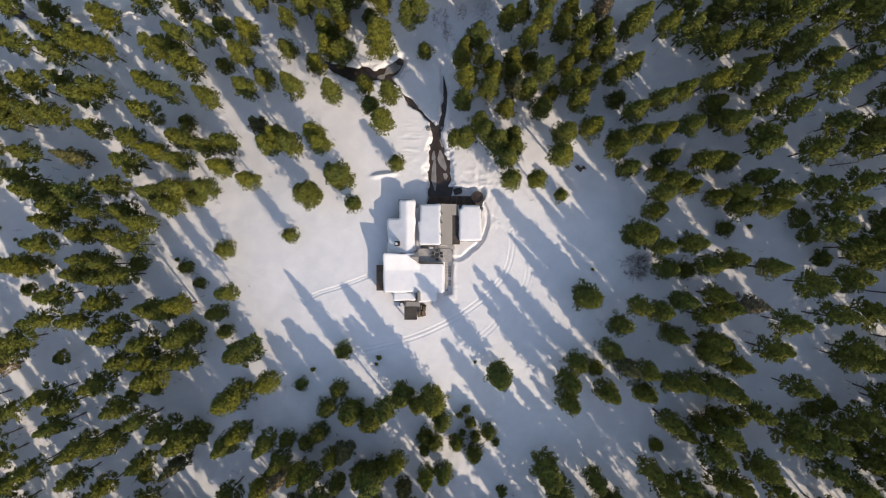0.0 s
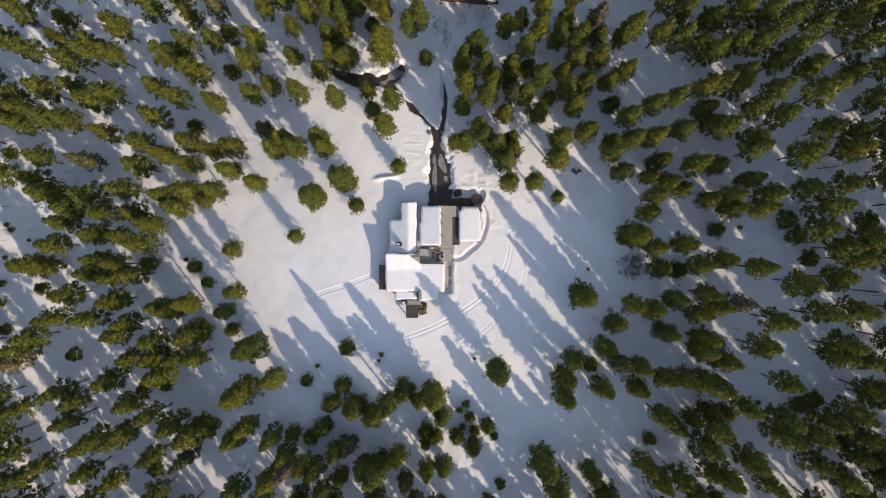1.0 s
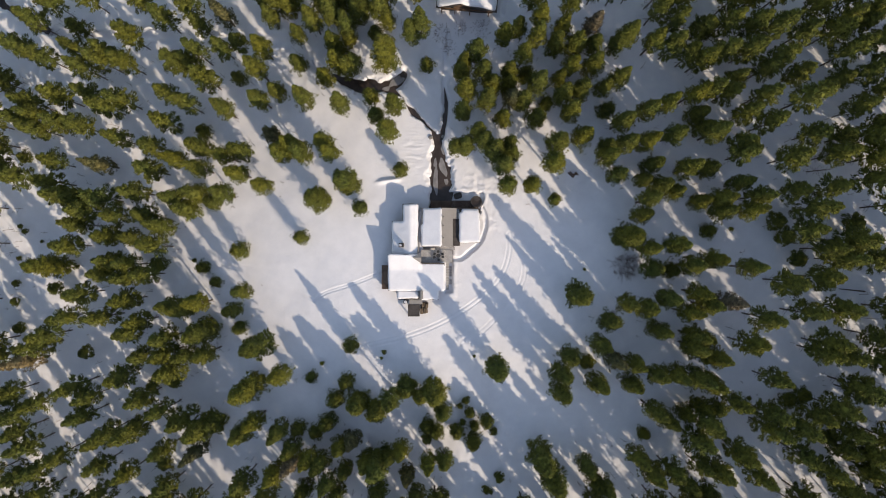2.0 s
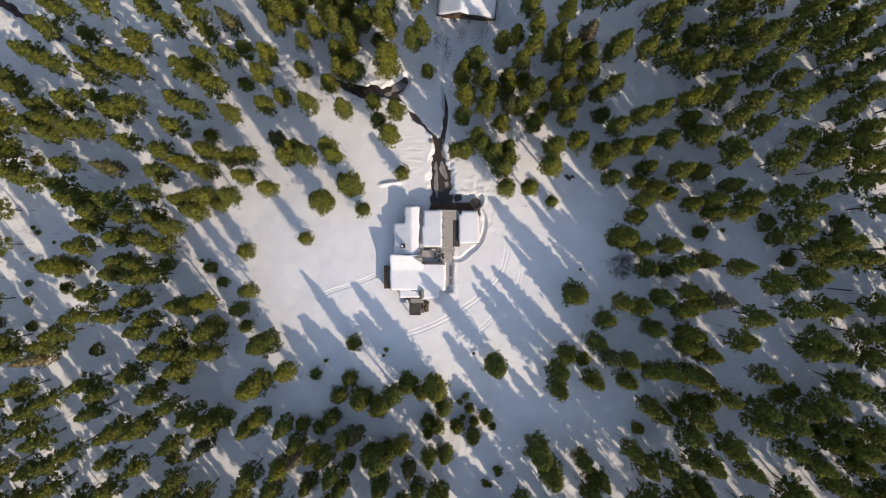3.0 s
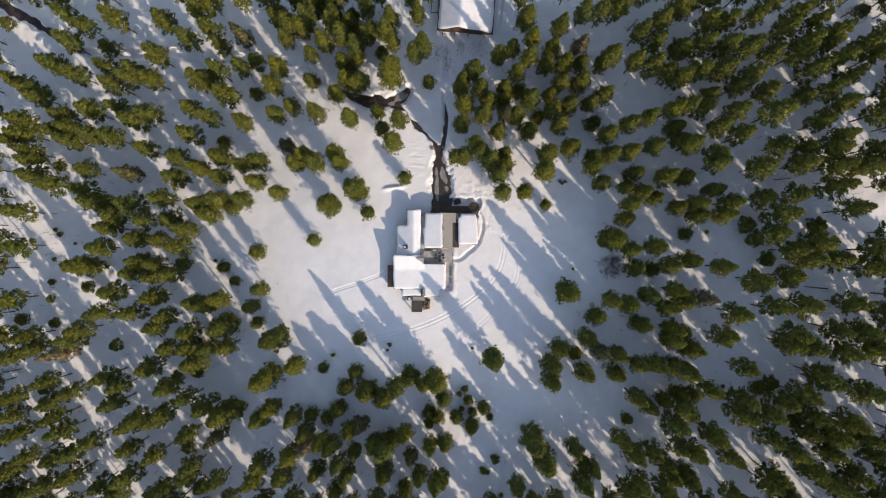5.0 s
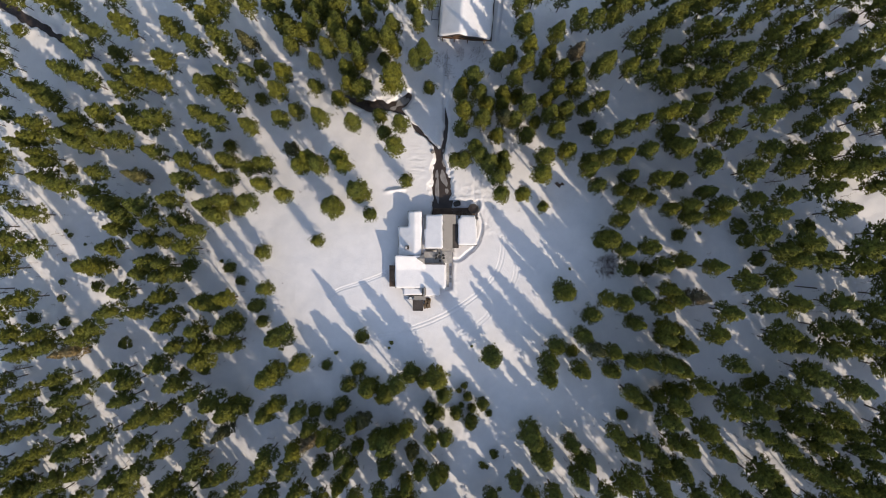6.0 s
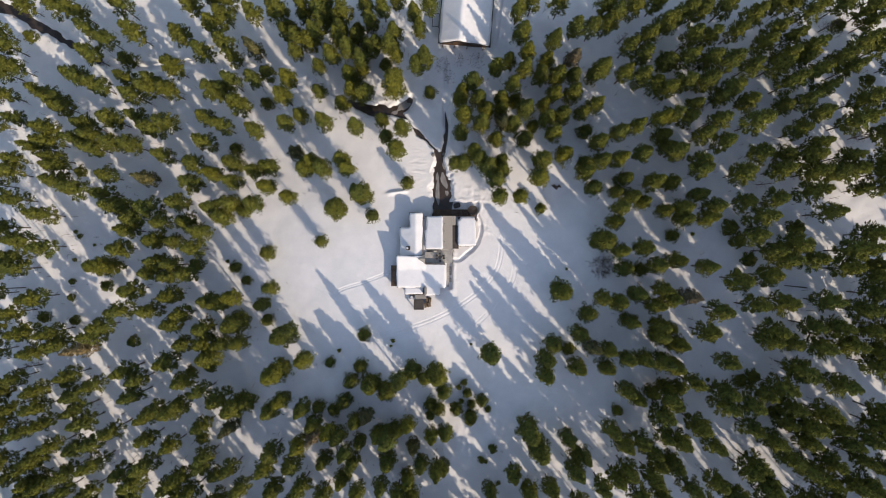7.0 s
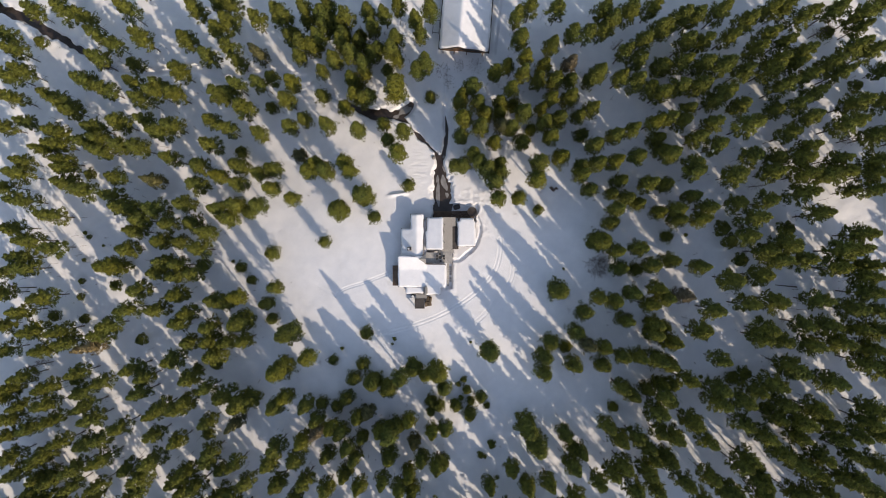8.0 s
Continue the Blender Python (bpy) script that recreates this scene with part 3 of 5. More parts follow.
def woodpile(x, y, nx, nz, length, turn, seed):
    rng = random.Random(seed)
    root = new("firewood_stack")
    root.matrix_world = pose(x, y, at_ground(x, y), 0, 0, turn)
    for i in range(nx):
        for k in range(nz - (i % 3 == 2)):
            bm = tube(bmesh.new(), (0, 0, 0), (0, length * rng.uniform(0.85, 1.05), 0), 0.15, 0.14, 6)
            bmesh.ops.transform(bm, matrix=pose(i * 0.27 + rng.uniform(-0.03, 0.03), rng.uniform(-0.1, 0.1), 0.14 + k * 0.25, 0, rng.uniform(0, 60), rng.uniform(-5, 5)), verts=bm.verts)
            part("log", bm, CUT_WOOD, root)
    return tagged(root, "stack of split pale brown firewood beside the porch", "firewood")


woodpile(-4.9, -13.6, 6, 6, 1.1, 10, 1)
woodpile(-4.7, -12.2, 5, 5, 1.0, -6, 2)


def garden_chair(x, y, z, turn):
    root = new("deck_chair")
    root.matrix_world = pose(x, y, z, 0, 0, turn)
    part("seat", one_box(-0.25, 0.25, -0.25, 0.25, 0.42, 0.47), DARK_METAL, root)
    part("backrest", one_box(-0.25, 0.25, 0.22, 0.27, 0.5, 0.95), DARK_METAL, root)
    for a in (-0.22, 0.22):
        for b in (-0.22, 0.22):
            part("leg", one_box(a - 0.02, a + 0.02, b - 0.02, b + 0.02, 0, 0.42), DARK_METAL, root)
    return tagged(root, "dark metal chair on the grey deck", "chair", "chairs on the deck")


table = new("deck_table")
table.matrix_world = pose(-1.2, -1.15, 2.36)
part("tabletop", tube(bmesh.new(), (0, 0, 0.7), (0, 0, 0.75), 0.46, 0.46, 16), DARK_METAL, table)
part("table_leg", tube(bmesh.new(), (0, 0, 0), (0, 0, 0.7), 0.06, 0.06, 8), DARK_METAL, table)
part("table_foot", tube(bmesh.new(), (0, 0, 0), (0, 0, 0.05), 0.3, 0.25, 12), DARK_METAL, table)
tagged(table, "round dark metal table on the grey deck", "table")
for x, y, turn in ((-0.35, -0.8, -85), (-0.3, -1.45, -95), (-2.0, -0.8, 70), (-2.05, -1.5, 110), (-1.25, -0.3, 5), (-1.15, -2.05, 178)):
    garden_chair(x, y, 2.36, turn)


def boulder(x, y, r, seed, label):
    rng = random.Random(seed)
    bm = bmesh.new()
    bmesh.ops.create_icosphere(bm, subdivisions=2, radius=r)
    for v in bm.verts:
        v.co *= 1 + 0.22 * noise.noise(v.co / r * 1.4 + Vector((seed * 3.1, 0, 0)))
        v.co.z *= 0.6
    ob = bm_object("boulder", bm, STONE)
    ob.matrix_world = pose(x, y, at_ground(x, y) + 0.15 * r, 0, 0, rng.uniform(0, 360))
    return tagged(ob, label, "rock")


for k, (x, y, r) in enumerate([(-2.9, 24.3, 0.5), (-0.2, 24.6, 0.45), (-10.2, 24.4, 0.3)]):
    boulder(x, y, r, k, "dark wet stone at the brook's edge")

tub = new("hot_tub")
tub.matrix_world = pose(6.9, 10.4, -0.26, 0, 0, 25)
bm = bmesh.new()
for k in range(22):
    t = k * math.tau / 22
    tube(bm, (1.12 * math.cos(t), 1.12 * math.sin(t), 0), (1.12 * math.cos(t), 1.12 * math.sin(t), 0.95), 0.165, 0.165, 6)
part("staves", bm, DARK_ROOF, tub, "dark wooden staves")
part("basin", tube(bmesh.new(), (0, 0, 0.1), (0, 0, 0.7), 1.02, 1.02, 22), WATER, tub, "dark water surface")
bm = bmesh.new()
rim = [bm.verts.new((0, 0, 0.98))] + [bm.verts.new((1.2 * math.cos(t * 0.26), 1.2 * math.sin(t * 0.26), 0.98)) for t in range(8)]
bm.faces.new(rim)
made = bmesh.ops.extrude_face_region(bm, geom=list(bm.faces))
bmesh.ops.translate(bm, vec=(0, 0, 0.09), verts=[v for v in made["geom"] if isinstance(v, bmesh.types.BMVert)])
bmesh.ops.recalc_face_normals(bm, faces=bm.faces)
part("cover", bm, DARK_ROOF, tub, "dark brown folded cover")
tagged(tub, "round dark wooden hot tub with a folded brown cover", "hot tub")
grill = new("covered_grill")
grill.matrix_world = pose(3.0, 11.7, at_ground(3.0, 11.7), 0, 0, 15)
part("cover", one_box(-0.85, 0.85, -0.6, 0.6, 0.0, 1.15, bevel=0.18), DARK_ROOF, grill, "dark draped cover")
part("lid", one_box(-0.5, 0.5, -0.35, 0.35, 1.1, 1.3, bevel=0.09), DARK_METAL, grill)
tagged(grill, "dark covered outdoor grill standing in shaded snow", "grill")

# ---- the long cabin to the north ----
cabin = new("cabin")
cabin.matrix_world = pose(4.9, 50.6, 0, 0, 0, -4.5)
f = gable_wing(cabin, -6.6, 6.3, 0, 26, -1.4, 3.3, 6.2, 3.0, 0.9, DARK_ROOF, -0.8)
snow_slab("snow_cover", [(-6.5, 6.2, 0.1, 26)], f, 0.45, cabin, "smooth snow on the gable roof", 21, 0.4, 0.4)
for x0, x1, z0, z1 in ((-6.2, -2.0, 3.3, 3.5), (-1.0, 5.8, 3.3, 3.5)):
    part("beam", one_box(x0, x1, 0.1, 0.3, z0 - 0.6, z1 - 0.6), LOG, cabin)
for x in (-5.4, -2.6, 0.6, 4.6):
    part("porch_post", one_box(x - 0.1, x + 0.1, 0.1, 0.3, -0.8, 2.69), LOG, cabin)
# dark panels imitate the shade of the porch recesses beside the gable
for x0, x1 in ((-5.5, -2.9), (0.6, 5.2)):
    part("shade_panel", one_box(x0, x1, 0.82, 0.895, -0.6, 2.6), DARK_ROOF, cabin, "dark panels standing in for shade under the eave")
tagged(cabin, "long log cabin with a snow-covered gable roof", "cabin")
pen = new("fence")
pen.matrix_world = pose(-2.2, 57.6, at_ground(-2.2, 57.6), 0, 0, -4.5)
for x, y in ((-0.8, -1.6), (0.8, -1.6), (-0.8, 1.6), (0.8, 1.6), (-0.8, 0)):
    part("post", one_box(x - 0.06, x + 0.06, y - 0.06, y + 0.06, -0.3, 1.0), DARK_METAL, pen)
for x0, x1, y0, y1 in ((-0.8, 0.8, -1.66, -1.54), (-0.8, 0.8, 1.54, 1.66), (-0.86, -0.74, -1.54, 1.54), (0.74, 0.86, -1.54, 1.54)):
    part("rail", one_box(x0, x1, y0, y1, 1.01, 1.1), DARK_METAL, pen)
tagged(pen, "low dark rail pen beside the cabin wall", "fence")


# ---- trees ----
def crown_radius(h):
    return 1.36 + 0.047 * h if h >= 6 else 0.28 * h


def pine_arrays(seed, h, sprays, spray, bare=0.2, point=1.0, heart_size=0.78, rings=13, sides=13):
    """Corners and faces of a pine's crown: a close lumpy heart of twigs, and boughs in whorls round it, each a drooping plume of needle sprays."""
    rng = np.random.RandomState(seed)
    R = crown_radius(h)
    lean = rng.uniform(-0.02, 0.02, 2)
    boughs = max(24, int(sprays / 34))
    whorls = max(4, round(h * (1 - bare) / 0.95))
    lopsided, side = rng.uniform(0.05, 0.2), rng.uniform(0, math.tau)
    ph = rng.uniform(0, math.tau, 4)

    def envelope(u, ang):
        lump = 0.09 * np.sin(3 * ang + 7 * u + ph[0]) + 0.08 * np.sin(5 * ang - 11 * u + ph[1]) + 0.07 * np.sin(2 * ang + 17 * u + ph[2])
        prof = (1 - u) ** point * (0.6 + 0.5 * np.minimum(1, u / 0.22)) + 0.03
        return R * prof * (1 + lopsided * np.cos(ang - side) + lump)
    verts, faces, limbs = [], [], []
    n = 0
    per = sprays // boughs
    for b in range(boughs):
        u = ((b + rng.uniform(0, 1)) / boughs) ** 0.86
        u = min(0.985, (math.floor(u * whorls) + 0.5 + rng.uniform(-0.2, 0.2)) / whorls)
        ang = b * 2.399 + rng.uniform(-0.3, 0.3)
        z0 = h * (bare + (0.985 - bare) * u)
        reach = float(envelope(u, ang)) * rng.uniform(0.72, 1.25) + 0.05
        rise = 0.45 * u - 0.22 + rng.uniform(-0.12, 0.12)
        d = np.array([math.cos(ang), math.sin(ang), rise])
        foot = np.array([lean[0] * z0, lean[1] * z0, z0])
        if b % 8 == 0:
            limbs.append((foot, foot + d * reach * 0.85))
        across = np.array([-math.sin(ang), math.cos(ang), 0])
        s = 1.04 - 0.5 * rng.uniform(0, 1, per) ** 1.3
        fan = 0.18 + 0.34 * np.sin(math.pi * np.clip((s - 0.4) / 0.75, 0, 1))
        spread = rng.uniform(-1, 1, per) * fan * min(reach, 1.7) * 0.72
        droop = -0.28 * np.abs(spread) - 0.12 * (s - 0.5) * reach
        c = foot + np.outer(s * reach, d) + np.outer(spread, across) + np.outer(droop, (0, 0, 1)) + rng.uniform(-0.5, 0.5, (per, 3)) * spray * (0.5, 0.5, 0.9)
        # each spray points along its bough and outward to its side, its face turned up and out
        fwd = d + np.outer(spread / (0.5 * reach + 0.2), across) + rng.uniform(-0.95, 0.95, (per, 3))
        fwd /= np.linalg.norm(fwd, axis=1)[:, None]
        tilt = rng.uniform(-1, 1, (per, 3)) * 0.4 + np.array([d[0] * 0.9, d[1] * 0.9, 0.45])
        wide = np.cross(fwd, tilt)
        wide /= np.linalg.norm(wide, axis=1)[:, None] + 1e-6
        ln = spray * rng.uniform(0.85, 1.6, (per, 1))
        wd = spray * rng.uniform(0.19, 0.34, (per, 1))
        q = np.stack([c - fwd * ln * 0.45 + wide * wd, c + fwd * ln * 0.55, c - fwd * ln * 0.45 - wide * wd], axis=1)
        verts.append(q.reshape(-1, 3))
        k = np.arange(per) * 3 + n
        faces.append(np.stack([k, k + 1, k + 2], axis=1))
        n += per * 3
    heart = []
    for r in range(rings):
        u = r / (rings - 1)
        z = h * (bare + 0.05 + (0.9 - bare) * u)
        for k in range(sides):
            t = (k + 0.5 * (r % 2)) * math.tau / sides
            wide = float(envelope(u, t)) * heart_size * rng.uniform(0.78, 1.08) * (0.3 if r == 0 else 0.45 + 0.55 * min(1, u / 0.4))
            heart.append((lean[0] * z + wide * math.cos(t), lean[1] * z + wide * math.sin(t), z + rng.uniform(-0.3, 0.3) * h / (2 * rings)))
    verts.append(np.array(heart))
    for r in range(rings - 1):
        for k in range(sides):
            p, q = n + r * sides + k, n + r * sides + (k + 1) % sides
            faces.append(np.array([(p, q, q + sides), (p, q + sides, p + sides)]))
    return np.concatenate(verts), np.concatenate(faces), limbs


def trunk_bm(h, limbs, bare, seed):
    rng = random.Random(seed)
    bm = bmesh.new()
    r = 0.0075 * h + 0.03
    tube(bm, (0, 0, -0.6), (0, 0, 0.45 * h), r * 1.15, r * 0.75, 7)
    tube(bm, (0, 0, 0.45 * h), (0, 0, 0.97 * h), r * 0.75, 0.02, 6)
    for a, b in limbs:
        tube(bm, a, b, 0.035 + 0.002 * h, 0.012, 4)
    # dead limbs below the crown
    for _ in range(int(14 * bare * h / 4) if bare > 0.12 else 0):
        z, t, out = rng.uniform(0.25, 1.05) * bare * h, rng.uniform(0, math.tau), crown_radius(h) * rng.uniform(0.35, 0.8)
        tip = Vector((out * math.cos(t), out * math.sin(t), z + rng.uniform(-0.25, 0.15) * out))
        tube(bm, (0, 0, z), tip, 0.045, 0.015, 3)
        for k in (0.5, 0.75):
            p = tip * k + Vector((0, 0, z)) * (1 - k)
            tube(bm, p, p + Vector((rng.uniform(-0.6, 0.6), rng.uniform(-0.6, 0.6), rng.uniform(-0.2, 0.2))), 0.022, 0.01, 3)
    return bm


def conifer(name, seed, h, sprays, spray, label, mat=None, bare=0.2, point=1.0):
    root = new(name)
    v, fc, limbs = pine_arrays(seed, h, sprays, spray, bare, point)
    part("trunk", trunk_bm(h, limbs, bare, seed), BARK, root)
    crown = new("crown", array_mesh("crown", v, fc, mat or NEEDLES))
    crown.parent = root
    return tagged(root, label, "tree")


def placed(x, y, h, base_h, rng):
    """The pose of a tree of height h made from a model of height base_h."""
    wide = crown_radius(h) / crown_radius(base_h) * rng.uniform(0.9, 1.1)
    return pose(x, y, at_ground(x, y) - 0.05, 0, 0, rng.uniform(0, 360)) @ Matrix.Diagonal((wide, wide, h / base_h, 1))


# stands of trees round the clearing: x, y, height
STAND_A = [
    (-44.4, -0, 7.8), (-55.9, -2.2, 1.7), (-53.1, -3.7, 5.6), (-50.6, -7.2, 4.5), (-42.8, -8.7, 14), (-58, -11.9, 17.9), (-51.9, -11.1, 18.6),
    (-54.9, -12.2, 18.6), (-45.2, -12.8, 12.4), (-44.9, -16.8, 5.6), (-55.2, -22.6, 15.5), (-49.8, -21.5, 18.6), (-34, -25.8, 17.9),
    (-39.3, -35.3, 18.6), (-42.1, -38, 18.6), (-26.5, -24.5, 1.7), (-28.5, -27.4, 4.5), (-19.8, -20.1, 7.8), (-34.3, -37.3, 17.9),
    (-31.6, -38.3, 6.7), (-32.1, -41.2, 15.5), (-35.3, -46, 18.6), (-20.9, -27.9, 8.8), (-23.1, -31.4, 8.8), (-27.7, -39, 5.6), (-24.8, -36.4, 8.8),
    (-28.2, -42.4, 17.9), (-12.9, -21.9, 1.8), (-29.1, -49.7, 15.5), (-25.7, -44, 15.5),
]
STAND_B = [
    (-13.5, -23.2, 1.1), (-21.7, -40.9, 12.4), (-23.6, -47.3, 18.6), (-24.6, -54.1, 15.5), (-20.6, -45.5, 12.4), (-22.2, -50.1, 15.5),
    (-16.2, -43.5, 15.5), (-20.7, -56.5, 17.9), (-11.0, -30.1, 17.9), (-15.3, -54.7, 17.9), (-13.8, -49.7, 15.5), (-11.3, -42.6, 12.4),
    (-8.8, -41, 15.5), (-11.3, -56.6, 18.6), (-9.1, -53.8, 15.5), (-5, -30.4, 12.4), (-8, -57.9, 15.5), (-5.7, -50.3, 15.5), (-3.7, -37.6, 5.6),
    (-3.6, -40, 4.5), (-3.2, -43.5, 15.5), (-1.9, -38.5, 6.7), (-2.1, -50.9, 18.6), (-0.4, -33.6, 12.4), (-0.5, -51.6, 12.4), (-0.2, -43.6, 12.4),
    (2.5, -38.3, 6.7), (3.4, -33.4, 2.2), (4, -36.8, 2.2), (4.6, -32.2, 2.8),
]
STAND_C = [
    (6.3, -40.6, 7.8), (5.6, -34.6, 4.5), (6.4, -37.4, 4.5), (8.9, -51.2, 2.8), (10.6, -56.8, 15.5), (10, -51.8, 1.7), (13.2, -57.2, 1.7),
    (11.7, -48.4, 3.9), (9.1, -36.1, 6.7), (10.6, -38.8, 2.8), (6.5, -22.8, 1.1), (16.2, -52.1, 17.1), (19.9, -56.2, 18.6), (24.8, -54.9, 18.6),
    (30.3, -50.7, 18.6), (31.2, -47.9, 12.4), (29.5, -44.3, 14), (32.9, -48, 15.5), (23.8, -29.1, 16.7), (39, -41.4, 17.9), (41.7, -44.1, 18.6),
    (24, -25.3, 16.7), (41.8, -38.7, 4.5), (31.4, -27.3, 16.4), (26.0, -22.1, 14), (30.1, -23.5, 5.6), (41.9, -31.9, 17.9), (44.8, -34.1, 15.5),
    (38.2, -27.3, 15.5), (48.8, -33, 12.4),
]
STAND_D = [
    (51.8, -31.6, 12.4), (32, -19.2, 15.5), (38.2, -22.5, 18.6), (42.4, -24.7, 18.6), (45.9, -24.7, 18.6), (49.9, -25.2, 18.6), (52.8, -26.3, 17.9),
    (33.9, -14.7, 14.7), (53.2, -21.2, 17.9), (49.5, -19.3, 18.6), (43.6, -16.1, 15.5), (49.5, -17, 18.6), (52.5, -18, 12.4), (40.8, -11.8, 17.1),
    (37.1, -10.5, 17.1), (48.3, -12.4, 18.6), (44.8, -9.7, 17.9), (52.1, -11, 18.6), (50.2, -8.4, 18.6), (30.1, -4.1, 1.1), (47.1, -4.3, 6.7),
    (42.8, -3.8, 12.4), (49.1, -3, 17.9), (59.8, -3.3, 17.9), (54, -2, 15.5), (40.9, 0.3, 17.1), (46.1, 1, 18.6), (54.6, 3.9, 5.6), (59.9, 4.4, 1.6),
    (59.9, 7.6, 17.9),
]
STAND_E = [
    (55.4, 7.7, 15.5), (40.3, 7.2, 14), (54.9, 9.9, 17.9), (51.8, 9.9, 12.4), (58.6, 13.3, 15.5), (40.9, 10.1, 18.6), (46.9, 12, 12.4),
    (43.8, 13.2, 15.5), (53.4, 16.4, 12.4), (48.6, 16.4, 17.9), (40.9, 14.4, 12.4), (42.2, 17.3, 15.5), (53.6, 23.3, 18.9), (35.2, 15.5, 15.5),
    (23.4, 10.9, 5), (52.8, 24.9, 12.4), (46.1, 23.2, 17.9), (51.6, 27.6, 12.4), (40.8, 21.9, 17.9), (33.1, 18.9, 18.6), (36.4, 21.7, 18.6),
    (49.6, 31.1, 18.6), (33.5, 21.2, 12.4), (44.8, 29.3, 17.9), (40.5, 28.2, 17.9), (35.7, 26, 18.6), (18.1, 13.4, 14), (22.5, 17.6, 18.6),
    (28.4, 23.6, 15.5), (34.2, 29.6, 6.7),
]
STAND_F = [
    (22.7, 22, 18.6), (35.2, 34.9, 17.9), (42.1, 41.8, 18.9), (32.9, 33.6, 12.4), (13.1, 13.4, 15.5), (25.7, 28.1, 18.6), (36.9, 43.2, 18.6),
    (27.7, 32.8, 15.5), (35.6, 42.5, 12.4), (30.5, 38, 15.5), (24.1, 31.5, 18.6), (30.8, 42.6, 12.4), (21.6, 30.8, 6.7), (19.2, 27.4, 12.4),
    (12.1, 17.3, 17.9), (25.7, 37.4, 17.9), (13.5, 19.8, 15.5), (23.9, 35.7, 12.4), (27.1, 42.2, 15.5), (13.6, 22.3, 12.4), (18.9, 34.2, 18.6),
    (23, 42.2, 15.5), (24.3, 45.6, 15.5), (16.1, 30.5, 15.5), (25.7, 49.8, 18.9), (10.1, 20, 18.6), (17.4, 37.2, 6.7), (12.2, 27.5, 12.4),
    (18.6, 43.1, 18.6), (19.6, 47.1, 18.6),
]
STAND_G = [
    (16.2, 39.7, 18.6), (13.5, 34.3, 12.4), (8.4, 22.1, 18.6), (13.5, 37.1, 12.4), (18.2, 51.7, 18.6), (15.6, 46.1, 12.4), (17.3, 56.8, 17.9),
    (10, 34.3, 12.4), (6.8, 23.8, 18.6), (8.7, 30.5, 18.6), (12.4, 44, 15.5), (8.3, 36.7, 15.5), (4.4, 21.3, 15.5), (6.5, 40.5, 17.9),
    (4.7, 32.6, 17.9), (4, 28.5, 15.5), (2.4, 21.6, 12.4), (4.2, 39.2, 12.4), (3.5, 37.1, 12.4), (-3.7, 58.7, 18.6), (-3.6, 39.1, 6.7),
    (-4.8, 45.9, 17.9), (-6, 53.7, 15.5), (-7.1, 56.4, 17.9), (-6.8, 44.7, 15.5), (-12, 52.5, 15.5), (-11.7, 47.9, 12.4), (-14.6, 57.5, 17.9),
    (-13.2, 49.2, 18.6), (-11.6, 42.7, 12.4),
]
STAND_H = [
    (-14.5, 45.8, 6.7), (-17.8, 55.2, 15.5), (-16.6, 50.4, 12.4), (-10, 29.3, 18.6), (-18.1, 49.4, 12.4), (-21, 54.9, 6.7), (-21.6, 51.9, 12.4),
    (-20.3, 46.5, 15.5), (-20.1, 45.2, 6.7), (-25, 53.8, 15.5), (-12.3, 26.3, 1.1), (-11.6, 24.7, 18.6), (-15.1, 32, 12.4), (-23.1, 48.5, 18.6),
    (-18.8, 39, 12.4), (-25, 51, 17.9), (-14.2, 28.1, 12.4), (-22, 42.4, 6.7), (-20.4, 38.4, 12.4), (-23.3, 43.3, 12.4), (-9.3, 17.1, 6.7),
    (-26.8, 47, 17.9), (-22.5, 39, 15.5), (-31.2, 52.3, 18.6), (-32.7, 51.4, 15.5), (-30.8, 45.4, 12.4), (-25, 36.3, 12.4), (-21.2, 29.9, 18.6),
    (-36.2, 48.9, 15.5), (-30.5, 39.4, 12.4),
]
STAND_I = [
    (-37.7, 42, 17.9), (-28.9, 31.3, 17.9), (-38.7, 37.4, 18.6), (-35.3, 33.5, 12.4), (-24.5, 22, 18.6), (-23.3, 20.2, 18.6), (-44.7, 37.5, 6.7),
    (-38, 31.3, 17.9), (-31.7, 22.1, 18.6), (-29.1, 19.9, 18.6), (-46.2, 29.5, 17.9), (-33.4, 20.1, 18.6), (-17.7, 9.2, 6.7), (-53.3, 26.5, 5.6),
    (-43.2, 21.2, 15.5), (-45.7, 19.7, 18.6), (-52.1, 22.1, 15.5), (-42.8, 16.1, 18.6), (-38.1, 13.7, 15.5), (-56.8, 19.5, 18.6),
    (-51.6, 17.3, 18.6), (-46.4, 11.8, 17.1), (-53.2, 12.1, 15.5), (-50.9, 10.7, 6.7), (-56.8, 11, 18.6), (-55.1, 8.7, 15.5), (-30.5, 2.7, 7.8),
    (-60.3, 5.1, 17.9),
]
STAND = [STAND_A, STAND_B, STAND_C, STAND_D, STAND_E, STAND_F, STAND_G, STAND_H, STAND_I]
BROWN_A = [
    (-73.9, 18.7, 18.6), (-46.5, 49.8, 17.9), (56.4, -10.3, 17.9), (34.6, -22.2, 18.6), (13.8, 31.2, 15.5), (30.5, 46.3, 15.5), (-19.2, -39.3, 13.5),
    (-36.3, 24.4, 12.4), (-89.7, -24, 19.8), (-52.7, -42.7, 18.6), (-7.7, -46.7, 12.4), (-31.3, -43.8, 18.6),
]
